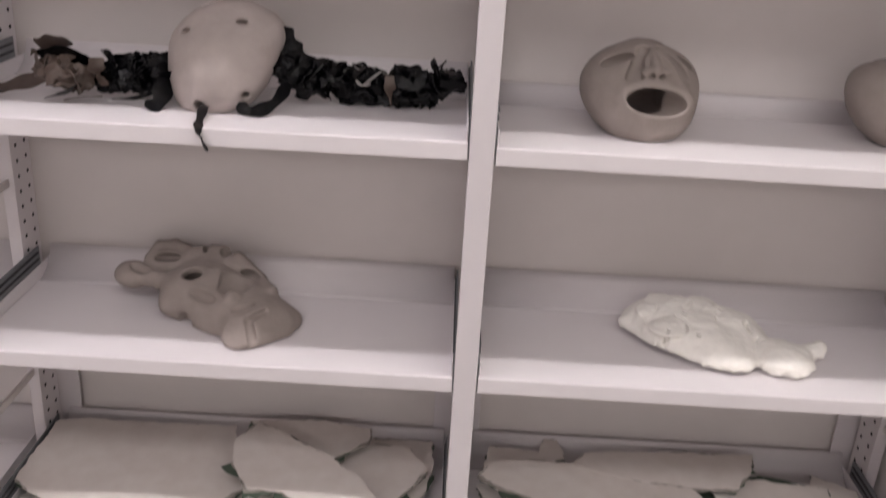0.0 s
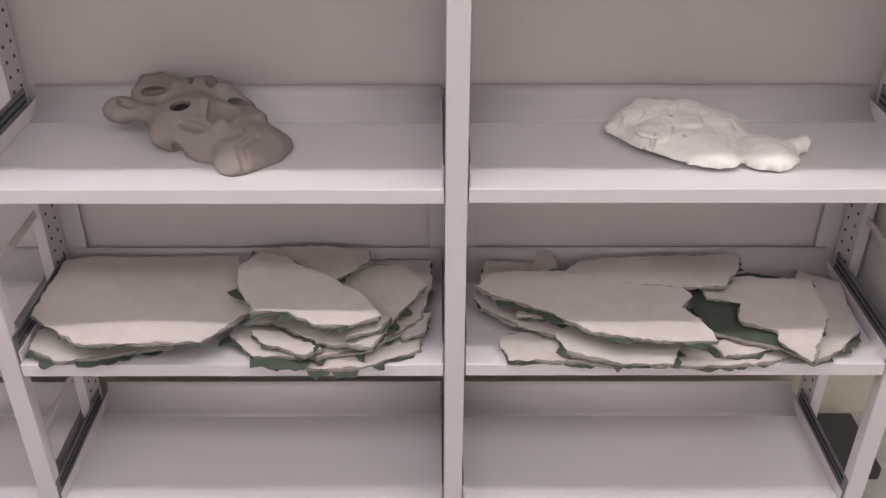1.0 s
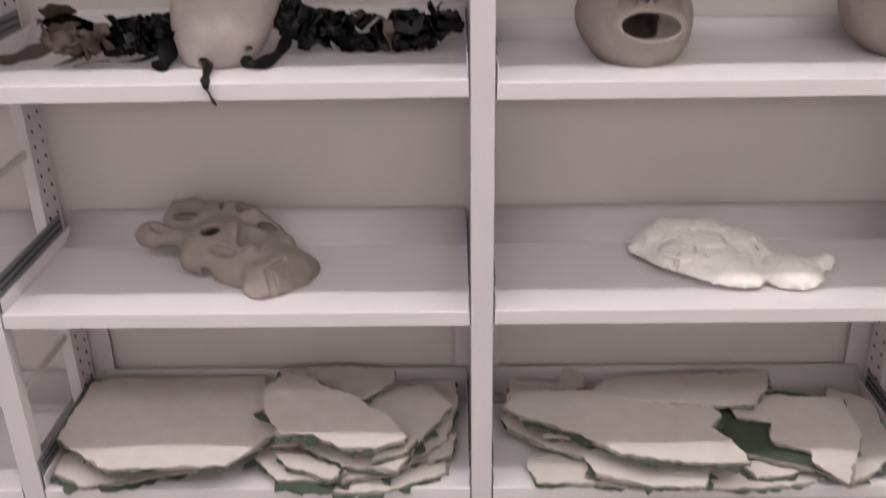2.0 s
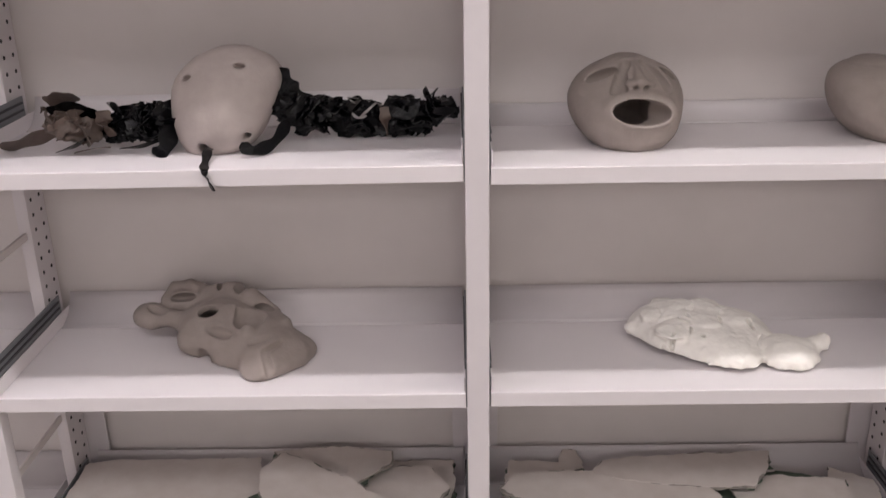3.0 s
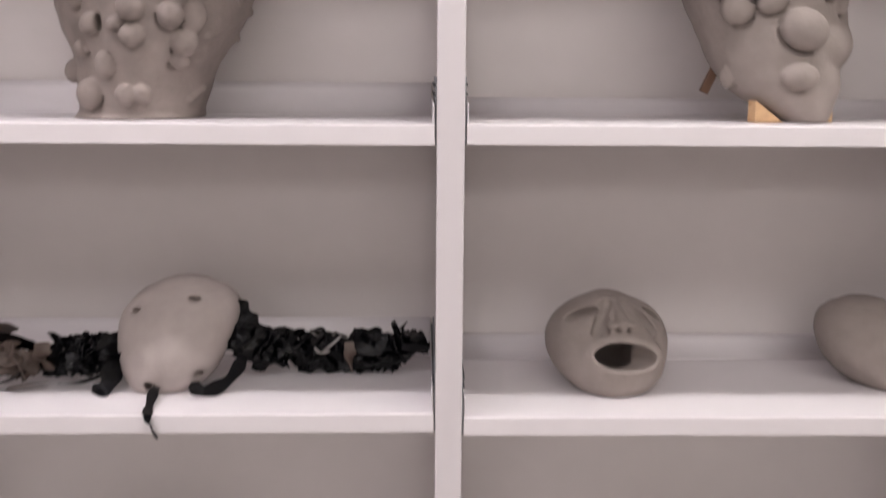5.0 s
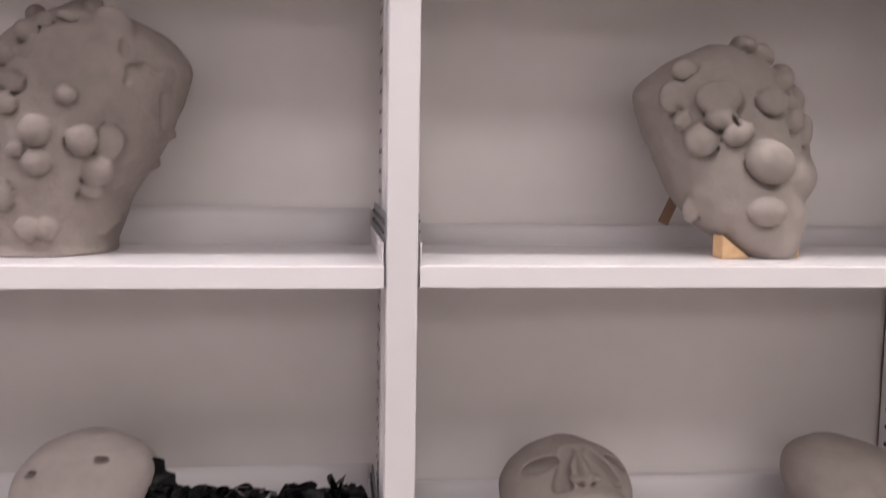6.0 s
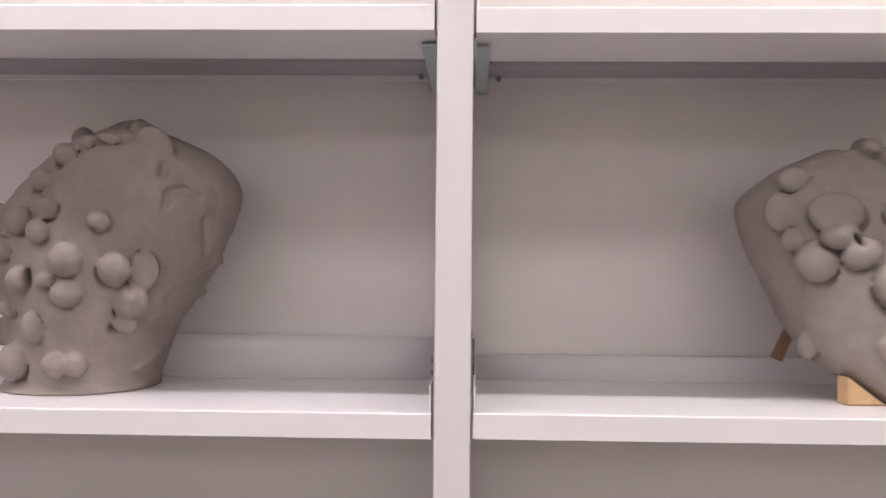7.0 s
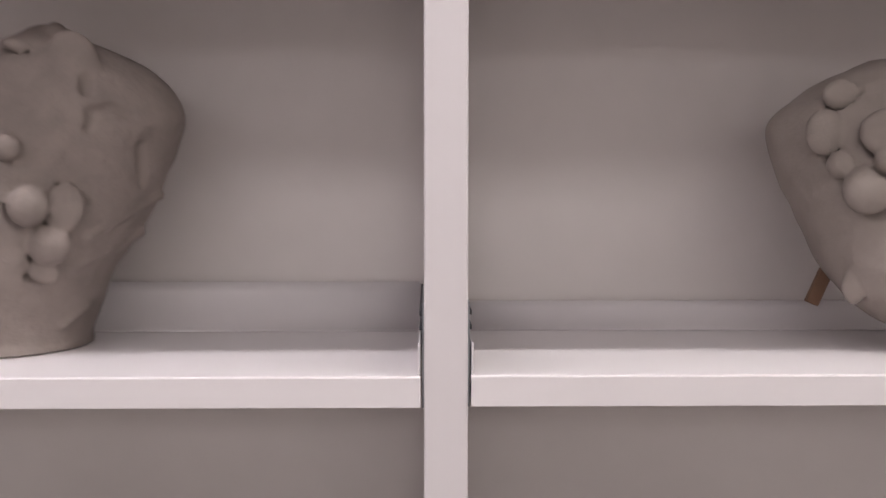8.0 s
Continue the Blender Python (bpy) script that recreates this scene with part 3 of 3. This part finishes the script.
def tangle(name, path, label, seed, base=1.2875, film=None, scraps=20):
    """A crumpled rope of black film, with loose curling strips."""
    rnd = random.Random(seed)
    ob = empty(name, *path[0][:3])
    inv = Matrix.Translation(path[0][:3]).inverted()

    def field(p):
        d = None
        for a, b in zip(path, path[1:]):
            c = rod(p, a[:3], b[:3], a[3], b[3])
            d = c if d is None else join(d, c, 0.012)
        ridge = np.abs(lumps(p, 85, seed)) * 0.034 + np.abs(lumps(p, 210, seed + 1)) * 0.012 - 0.008
        return np.maximum(d + ridge, base - p[..., 2])

    lo = [min(q[i] - q[3] for q in path) - 0.012 for i in range(3)]
    hi = [max(q[i] + q[3] for q in path) + 0.012 for i in range(3)]
    lo[2] = base - 0.004
    core = sculpted("crumpled_core", field, lo, hi, 0.0034, film or FILM)
    core.parent = ob
    core.location = inv @ core.location
    for _ in range(scraps):
        i = rnd.randrange(len(path) - 1)
        f = rnd.random()
        c = Vector(path[i][:3]).lerp(Vector(path[i + 1][:3]), f)
        r = path[i][3] + 0.006
        a0 = rnd.uniform(0, 6.3)
        pts = []
        for k in range(4):
            a = a0 + k * rnd.uniform(0.5, 0.9)
            q = c + Vector((rnd.uniform(-0.02, 0.02) + 0.012 * (k - 1.5), r * math.cos(a), r * abs(math.sin(a)) * rnd.uniform(0.6, 1.15)))
            q.z = max(q.z, base + 0.004)
            pts.append(inv @ q)
        # the few narrow grey strips are painted glints on the black film
        mat = film or rnd.choice((FILM, FILM, FILM, FILM, GLINT))
        strip(pts, rnd.uniform(0.008, 0.022) if mat is not GLINT else 0.0045, (rnd.uniform(0, 180), rnd.uniform(0, 360)), "film_strip", mat, ob)
    return tagged(ob, label, "plastic film", "black film tangles"), inv


right_film, inv = tangle("film_tangle", [(-0.345, 0.165, 1.36, .028), (-0.31, 0.19, 1.335, .033), (-0.26, 0.215, 1.325, .026), (-0.235, 0.215, 1.318, .033), (-0.20, 0.215, 1.318, .03),
                         (-0.15, 0.215, 1.322, .034), (-0.10, 0.21, 1.325, .032), (-0.055, 0.205, 1.338, .024)], "tangle of crumpled black plastic film beside a mask", 3)
strip([inv @ Vector(q) for q in ((-0.352, 0.165, 1.425), (-0.34, 0.165, 1.40), (-0.325, 0.17, 1.375), (-0.29, 0.18, 1.345))], 0.036, (70, 110), "film_strip", FILM, right_film)
strip([inv @ Vector(q) for q in ((-0.335, 0.14, 1.335), (-0.355, 0.10, 1.308), (-0.385, 0.072, 1.300), (-0.408, 0.066, 1.312))], 0.020, (50, 90), "film_strip", FILM, right_film)
strip([inv @ Vector(q) for q in ((-0.165, 0.18, 1.35), (-0.163, 0.172, 1.33), (-0.16, 0.17, 1.30))], 0.02, (0, 20), "film_strip", TAN, right_film, 0.002)
left_film, inv = tangle("film_tangle", [(-0.535, 0.15, 1.335, .03), (-0.565, 0.155, 1.335, .03), (-0.61, 0.165, 1.33, .032), (-0.65, 0.17, 1.325, .027), (-0.695, 0.165, 1.322, .022)],
                       "tangle of black and brown plastic film strips", 8)
for pts, w, tw, mat in (
    (((-0.86, 0.135, 1.295), (-0.82, 0.14, 1.302), (-0.77, 0.15, 1.318), (-0.72, 0.15, 1.335)), 0.034, (35, 60), TAN),
    (((-0.775, 0.165, 1.37), (-0.745, 0.16, 1.378), (-0.715, 0.155, 1.383)), 0.04, (50, 35), TAN),
    (((-0.765, 0.15, 1.352), (-0.72, 0.14, 1.362), (-0.68, 0.15, 1.35)), 0.04, (60, 40), FILM),
    (((-0.735, 0.13, 1.345), (-0.705, 0.125, 1.33), (-0.69, 0.12, 1.30)), 0.045, (30, 60), TAN),
    (((-0.75, 0.12, 1.29), (-0.72, 0.115, 1.30), (-0.69, 0.125, 1.315)), 0.024, (0, 35), FILM),
    (((-0.715, 0.11, 1.291), (-0.68, 0.115, 1.297), (-0.655, 0.125, 1.296)), 0.024, (5, 20), TAN),
    (((-0.64, 0.13, 1.292), (-0.60, 0.12, 1.298), (-0.56, 0.13, 1.31)), 0.012, (10, 60), FILM),
    (((-0.545, 0.14, 1.36), (-0.545, 0.125, 1.33), (-0.55, 0.105, 1.30), (-0.565, 0.085, 1.291)), 0.03, (60, 20), FILM),
    (((-0.665, 0.14, 1.36), (-0.66, 0.125, 1.34), (-0.65, 0.13, 1.315)), 0.03, (0, 30), TAN),
):
    strip([inv @ Vector(q) for q in pts], w, tw, "film_strip", mat, left_film)
brown, _ = tangle("film_tangle", [(-0.755, 0.145, 1.335, .020), (-0.73, 0.14, 1.332, .028), (-0.70, 0.14, 1.325, .026)], "clump of crumpled brown plastic film on a shelf", 12, film=TAN, scraps=8)
tail_root = Vector((-0.466, 0.10, 1.299))
tail = empty("film_tail", *tail_root)
strip([Vector(q) - tail_root for q in ((-0.466, 0.10, 1.299), (-0.464, 0.065, 1.303), (-0.460, 0.02, 1.2915), (-0.455, -0.006, 1.286), (-0.449, -0.009, 1.27), (-0.442, -0.007, 1.252))], 0.014, (20, 20), "film_strip", FILM, tail, 0.002)
tagged(tail, "thin black film strip hanging over the shelf edge", "plastic film")

# ---- things on the fourth shelf ----


def skull_body(p):
    d = ell(p, (-0.465, 0.19, 0.870), (0.150, 0.085, 0.066), (0, 6, -32))
    d = join(d, ell(p, (-0.408, 0.105, 0.870), (0.046, 0.060, 0.040), (0, 0, -20)), 0.02)
    d = join(d, ell(p, (-0.375, 0.15, 0.866), (0.045, 0.050, 0.038), (0, 0, -25)), 0.02)
    d = join(d, ell(p, (-0.345, 0.160, 0.866), (0.024, 0.030, 0.018), (0, 20, -25)), 0.01)
    d = join(d, ell(p, (-0.53, 0.215, 0.898), (0.070, 0.075, 0.045), (0, 0, -20)), 0.03)
    d = join(d, ell(p, (-0.572, 0.172, 0.884), (0.026, 0.034, 0.024)), 0.015)
    d = join(d, rod(p, (-0.58, 0.215, 0.905), (-0.65, 0.24, 0.905), 0.017, 0.020), 0.015)
    d = join(d, ell(p, (-0.672, 0.252, 0.902), (0.037, 0.038, 0.028)), 0.008)
    d = join(d, ell(p, (-0.615, 0.292, 0.915), (0.040, 0.032, 0.030), (0, 0, 10)), 0.012)
    d = join(d, rod(p, (-0.58, 0.285, 0.925), (-0.50, 0.27, 0.932), 0.017, 0.015), 0.015)
    d = join(d, rod(p, (-0.52, 0.29, 0.93), (-0.46, 0.26, 0.93), 0.014, 0.012), 0.02)
    return d + 0.0022 * lumps(p, 50, 6.0) - 0.003 * np.abs(lumps(p, 46, 9.0)) + 0.001 + 0.0008 * lumps(p, 130, 1.0)


def skull(p):
    d = skull_body(p)

    def at(x, y, up=0.0):
        return np.array((x, y, top_of(skull_body, x, y) + up))

    # two looped horns
    for a, b in (((-0.648, 0.285, 0.925), (-0.632, 0.302, 0.946)), ((-0.632, 0.302, 0.946), (-0.60, 0.308, 0.949)), ((-0.60, 0.308, 0.949), (-0.572, 0.298, 0.944))):
        d = join(d, rod(p, a, b, 0.011), 0.006)
    d = carve(d, ell(p, (-0.608, 0.266, 0.938), (0.027, 0.032, 0.0095), (-25, -6, 0)), 0.002)
    d = carve(d, ell(p, (-0.575, 0.235, 0.940), (0.045, 0.008, 0.012), (0, -8, 22)), 0.004)
    d = carve(d, ell(p, (-0.652, 0.234, 0.927), (0.024, 0.011, 0.013), (0, 0, -30)), 0.003)
    # ridge between nose and brow, and the raised rim
    d = join(d, rod(p, at(-0.487, 0.20, -0.004), at(-0.445, 0.135, 0.002), 0.009, 0.013), 0.012)
    for x0, y0, x1, y1, r in ((-0.56, 0.285, -0.535, 0.29, .013), (-0.525, 0.29, -0.495, 0.285, .014), (-0.465, 0.262, -0.42, 0.24, .020), (-0.42, 0.24, -0.385, 0.19, .016)):
        d = join(d, rod(p, at(x0, y0, -0.002), at(x1, y1, -0.002), r), 0.010)
    # facets
    for at_point, facing in (((-0.372, 0.095, 0.892), (0.62, -0.40, 0.67)), ((-0.412, 0.062, 0.886), (-0.10, -0.70, 0.70)), ((-0.49, 0.115, 0.906), (-0.30, -0.72, 0.62))):
        d = -join(-d, -((p - np.array(at_point)) @ np.array(facing)), 0.003)
    # open eye and the deep cuts
    d = carve(d, ell(p, at(-0.534, 0.188, -0.010), (0.020, 0.017, 0.034), (20, 0, 8)), 0.003)
    d = carve(d, ell(p, at(-0.53, 0.20, -0.042), (0.035, 0.035, 0.028)), 0.003)
    wedge_cut = np.maximum(ell(p, at(-0.452, 0.172, 0.002), (0.034, 0.040, 0.022), (0, 24, -20)), -0.478 - p[..., 0])
    d = carve(d, wedge_cut, 0.002)
    d = carve(d, ell(p, at(-0.482, 0.272, 0.0), (0.020, 0.012, 0.020), (0, 0, -20)), 0.003)
    d = carve(d, ell(p, at(-0.531, 0.288, 0.006), (0.007, 0.014, 0.016)), 0.002)
    d = carve(d, ell(p, at(-0.435, 0.235, 0.002), (0.028, 0.013, 0.012), (0, 0, -28)), 0.005)
    d = carve(d, ell(p, at(-0.503, 0.138, 0.0), (0.028, 0.014, 0.010), (0, 10, -12)), 0.003)
    d = carve(d, ell(p, at(-0.422, 0.112, 0.0), (0.026, 0.009, 0.011), (0, 0, 24)), 0.003)
    d = carve(d, rod(p, (-0.404, 0.080, 0.904), (-0.378, 0.115, 0.908), 0.007, 0.004), 0.004)
    d = carve(d, rod(p, (-0.404, 0.080, 0.904), (-0.388, 0.050, 0.866), 0.008, 0.009), 0.004)
    # notches under the jaw and the horn
    d = carve(d, ell(p, (-0.632, 0.20, 0.862), (0.045, 0.045, 0.032)), 0.004)
    d = carve(d, ell(p, (-0.540, 0.130, 0.860), (0.016, 0.028, 0.024)), 0.004)
    return np.maximum(d, 0.8565 - p[..., 2])


gnarled = sculpted("clay_mask", skull, (-0.72, 0.02, 0.854), (-0.29, 0.37, 0.985), 0.0028, CLAY)
tagged(gnarled, "gnarled grey clay mask with hollows and looped horns", "mask", "clay masks")


def relief_body(p):
    d = ell(p, (0.455, 0.20, 0.862), (0.150, 0.095, 0.052), (0, 3, -24))
    d = join(d, ell(p, (0.405, 0.225, 0.876), (0.083, 0.082, 0.046), (0, -4, 0)), 0.02)
    d = join(d, ell(p, (0.485, 0.118, 0.868), (0.066, 0.056, 0.034), (0, 0, -22)), 0.02)
    d = join(d, ell(p, (0.425, 0.145, 0.868), (0.085, 0.045, 0.034), (0, 0, -28)), 0.03)
    d = join(d, ell(p, (0.51, 0.225, 0.868), (0.085, 0.075, 0.040), (0, 8, -20)), 0.03)
    d = join(d, ell(p, (0.598, 0.115, 0.870), (0.060, 0.056, 0.029), (0, 0, 15)), 0.010)
    d = join(d, ell(p, (0.655, 0.145, 0.873), (0.032, 0.020, 0.015), (0, -6, 10)), 0.008)
    d = join(d, ell(p, (0.680, 0.155, 0.876), (0.012, 0.018, 0.015)), 0.004)
    d = join(d, ell(p, (0.332, 0.222, 0.874), (0.030, 0.016, 0.013), (0, 10, 0)), 0.012)
    return d


def relief(p):
    d = relief_body(p)

    def at(x, y, up=0.0):
        return (x, y, top_of(relief_body, x, y) + up)

    def arc(x, y, r, a0, a1, w):
        """A curved crease, from one bearing to another."""
        z = top_of(relief_body, x + r * math.cos(radians((a0 + a1) / 2)), y + r * math.sin(radians((a0 + a1) / 2)))
        dx, dy = p[..., 0] - x, p[..., 1] - y
        t = np.sqrt((np.hypot(dx, dy) - r) ** 2 + (0.6 * (p[..., 2] - z)) ** 2) - w
        b = np.degrees(np.arctan2(dy, dx))
        off = np.abs((b - (a0 + a1) / 2 + 180) % 360 - 180) - (a1 - a0) / 2
        return np.maximum(t, off * 0.0004)

    for x, y, r in ((0.385, 0.15, .034), (0.42, 0.235, .022), (0.47, 0.25, .024), (0.385, 0.265, .022), (0.352, 0.215, .02), (0.45, 0.18, .03), (0.52, 0.20, .03)):
        d = join(d, ell(p, at(x, y, -0.003), (r, r, 0.0065)), 0.012)
    for c in ((0.385, 0.15, .036, 20, 170, .0026), (0.385, 0.15, .034, -60, 20, .0018), (0.42, 0.235, .024, -80, 60, .0024), (0.47, 0.25, .026, -120, 10, .0024), (0.385, 0.265, .024, 150, 290, .002),
              (0.352, 0.215, .022, -60, 70, .0018), (0.60, 0.115, .056, 130, 215, .0028), (0.45, 0.18, .032, -70, 20, .002), (0.52, 0.205, .03, 100, 190, .0016)):
        d = carve(d, arc(*c), 0.002)
    for x, y in ((0.378, 0.126), (0.381, 0.132), (0.364, 0.130), (0.538, 0.177), (0.543, 0.183), (0.545, 0.172), (0.437, 0.124), (0.42, 0.187), (0.50, 0.235), (0.41, 0.27)):
        d = carve(d, ell(p, at(x, y), (0.0036, 0.0065, 0.018), (0, 0, 20)), 0.001)
    d = d + 0.0026 * lumps(p, 60, 7.0) - 0.002 * np.abs(lumps(p, 75, 2.0)) + 0.0005 + 0.0006 * lumps(p, 330, 5.0) + 0.0026 * lumps(p, 170, 3.0) * np.clip((0.885 - p[..., 2]) / 0.02, 0.25, 1.3) + 0.0028 * lumps(p, 290, 8.0) * np.clip((0.878 - p[..., 2]) / 0.01, 0, 1)
    hollow = ell(p, (0.445, 0.155, 0.855), (0.172, 0.135, 0.0165), (0, 2, -24))
    hollow = join(hollow, ell(p, (0.50, 0.085, 0.852), (0.06, 0.05, 0.014), (0, 0, -10)), 0.01)
    hollow = join(hollow, ell(p, (0.61, 0.10, 0.852), (0.06, 0.05, 0.014)), 0.01)
    d = carve(d, hollow, 0.003)
    return np.maximum(d, 0.8575 - p[..., 2])


white = sculpted("plaster_cast", relief, (0.29, 0.03, 0.854), (0.71, 0.34, 0.945), 0.0028, PLASTER)
tagged(white, "lumpy white plaster relief cast with a ragged rim", "plaster cast")

# ---- broken boards on the fifth shelf ----


def ragged(outline, rnd, rough, grow=0.0):
    """A broken outline: the corners of a sheet with chipped edges between them."""
    n = len(outline)
    cx, cy = sum(p[0] for p in outline) / n, sum(p[1] for p in outline) / n
    out = []
    for i in range(n):
        a, b = Vector(outline[i]), Vector(outline[(i + 1) % n])
        m = max(2, int((b - a).length / 0.010))
        nrm = Vector((b.y - a.y, a.x - b.x)).normalized()
        if nrm.dot(Vector((a.x + b.x - 2 * cx, a.y + b.y - 2 * cy))) < 0:
            nrm = -nrm
        lead = grow * (1.0 if nrm.y < -0.3 else 0.0)
        g, drift = lead * rnd.choice((0.0, 0.2, 1.2)), 0.0
        for k in range(m):
            if rnd.random() < 0.35:
                g = lead * rnd.choice((-0.2, 0.0, 0.0, 0.3, 0.9, 1.5))
            drift = 0.6 * drift + rnd.uniform(-rough, rough)
            q = a.lerp(b, (k + rnd.uniform(-0.2, 0.2)) / m) + nrm * (drift + g)
            out.append((q.x, q.y))
    return out


def sheet(outline, z0, z1, bend, o):
    """A flat sheet with thickness that sags and curls a little."""
    bm = bmesh.new()
    low = [bm.verts.new((x - o[0], y - o[1], z0)) for x, y in outline]
    f = bm.faces.new(low)
    r = bmesh.ops.extrude_face_region(bm, geom=[f])
    up = [v for v in r["geom"] if isinstance(v, bmesh.types.BMVert)]
    bmesh.ops.translate(bm, vec=(0, 0, z1 - z0), verts=up)
    bmesh.ops.triangulate(bm, faces=[f for f in bm.faces if len(f.verts) > 4])
    for _ in range(2):
        long = [e for e in bm.edges if e.calc_length() > 0.05]
        bmesh.ops.subdivide_edges(bm, edges=long, cuts=1)
        bmesh.ops.triangulate(bm, faces=[f for f in bm.faces if len(f.verts) > 4])
    bmesh.ops.recalc_face_normals(bm, faces=bm.faces)
    for v in bm.verts:
        v.co.z += bend(v.co.x + o[0], v.co.y + o[1])
    return bm


def board(outline, z, seed, slope=(0.0, 0.0), curl=0.0, face=True, grow=0.012, label="broken white board with torn green backing paper"):
    rnd = random.Random(seed)
    o = (sum(p[0] for p in outline) / len(outline), sum(p[1] for p in outline) / len(outline))
    w = rnd.uniform(0, 6)

    def bend(x, y):
        return slope[0] * (x - o[0]) + slope[1] * (y - o[1]) + curl * ((x - o[0]) ** 2 + 0.5 * (y - o[1]) ** 2) + 0.0025 * math.sin(16 * x + w) * math.cos(13 * y + w)

    ob = empty("broken_board", o[0], o[1], z)
    part("backing_paper", sheet(ragged(outline, rnd, 0.005, grow), -0.0085, -0.0073, bend, o), GREEN, ob, "torn green backing paper")
    part("gypsum_core", sheet(ragged(outline, rnd, 0.0038, 0.002), -0.0072, -0.0012, bend, o), GYPSUM, ob)
    if face:
        part("face_paper", sheet(ragged(outline, rnd, 0.0036), -0.001, 0.0, bend, o), FACE, ob)
    else:
        part("face_paper", sheet(ragged(outline, rnd, 0.0022), -0.001, 0.0, bend, o), GREEN, ob)
    return tagged(ob, label, "broken board", "broken boards")


PILE_LEFT = [
    ([(-.36, .0), (-.28, -.03), (-.19, -.02), (-.07, .04), (-.07, .13), (-.13, .16), (-.34, .10)], .460, (0, 0), 0, .015),
    ([(-.88, .03), (-.81, -.01), (-.71, .01), (-.58, .04), (-.61, .14), (-.81, .18), (-.88, .09)], .467, (0, .03), 0, .012),
    ([(-.47, .07), (-.41, .0), (-.28, -.01), (-.17, .02), (-.07, .12), (-.05, .23), (-.05, .33), (-.20, .33), (-.43, .17)], .482, (0, .05), 0, .02),
    ([(-.44, .08), (-.38, .08), (-.28, .01), (-.17, -.01), (-.10, .13), (-.06, .19), (-.10, .27), (-.26, .29), (-.43, .17)], .504, (.03, .04), .05, .018),
    ([(-.46, .32), (-.30, .33), (-.19, .31), (-.19, .26), (-.27, .19), (-.40, .23)], .530, (.02, .05), 0, .008),
    ([(-.88, .30), (-.49, .30), (-.46, .21), (-.43, .09), (-.47, .04), (-.51, -.01), (-.68, -.02), (-.76, -.01), (-.81, .03), (-.885, .09), (-.885, .19)], .521, (.02, .02), -.12, .004),
    ([(-.43, .26), (-.46, .20), (-.45, .12), (-.41, .04), (-.34, .04), (-.28, .0), (-.21, .0), (-.15, .03), (-.19, .10), (-.29, .18), (-.38, .24)], .557, (-.03, .03), 0, .02),
]
PILE_RIGHT = [
    ([(.10, .04), (.11, .0), (.23, .0), (.34, -.01), (.51, -.02), (.61, -.01), (.70, .02), (.60, .08), (.36, .12), (.19, .10), (.10, .08)], .460, (0, .02), 0, .008),
    ([(.05, .19), (.06, .15), (.14, .09), (.21, .06), (.23, .01), (.34, -.03), (.44, -.03), (.48, .07), (.24, .17), (.10, .23)], .480, (0, .05), 0, .012),
    ([(.80, .31), (.88, .26), (.86, .08), (.80, .02), (.73, -.02), (.70, .05)], .474, (0, .03), 0, .01),
    ([(.51, .24), (.67, .27), (.81, .24), (.78, .11), (.72, -.04), (.67, .01), (.53, .06)], .490, (0, .03), 0, .0),
    ([(.54, .22), (.63, .24), (.80, .22), (.79, .09), (.71, -.05), (.66, .02), (.67, .05), (.60, .08), (.62, .14), (.55, .16)], .503, (0, .03), 0, .004),
    ([(.06, .22), (.08, .31), (.19, .30), (.20, .35), (.23, .35), (.24, .28), (.12, .23)], .505, (0, .02), 0, .014),
    ([(.25, .23), (.28, .27), (.52, .30), (.66, .30), (.64, .25), (.59, .17), (.49, .17), (.31, .20)], .527, (0, .02), 0, .008),
    ([(.05, .18), (.09, .23), (.20, .24), (.49, .19), (.51, .14), (.48, .10), (.51, .06), (.53, -.01), (.41, -.01), (.28, .02), (.19, .09), (.08, .15)], .523, (.0, .03), -.05, .014),
]
PILE_LEFT += [
    ([(-.42, .05), (-.36, .05), (-.27, .0), (-.30, -.02), (-.40, .02)], .493, (0, .10), 0, .01),
    ([(-.22, .0), (-.15, .03), (-.13, .07), (-.20, .05)], .522, (0, .08), 0, .006),
    ([(-.11, .06), (-.06, .08), (-.05, .14), (-.10, .15)], .474, (0, .05), 0, .008),
]
PILE_RIGHT += [
    ([(.13, .10), (.20, .09), (.27, .06), (.24, .10), (.16, .13)], .502, (0, .06), 0, .006),
    ([(.55, .0), (.62, .01), (.68, .03), (.60, .06), (.53, .04)], .473, (0, .06), 0, .008),
]
for n, (o, z, sl, cu, gr) in enumerate(PILE_LEFT):
    board(o, z, 20 + n, sl, cu, grow=gr)
for n, (o, z, sl, cu, gr) in enumerate(PILE_RIGHT):
    g = n == 3
    board(o, z, 40 + n, sl, cu, not g, gr, "broken board lying with its green paper side up" if g else "broken white board with torn green backing paper")
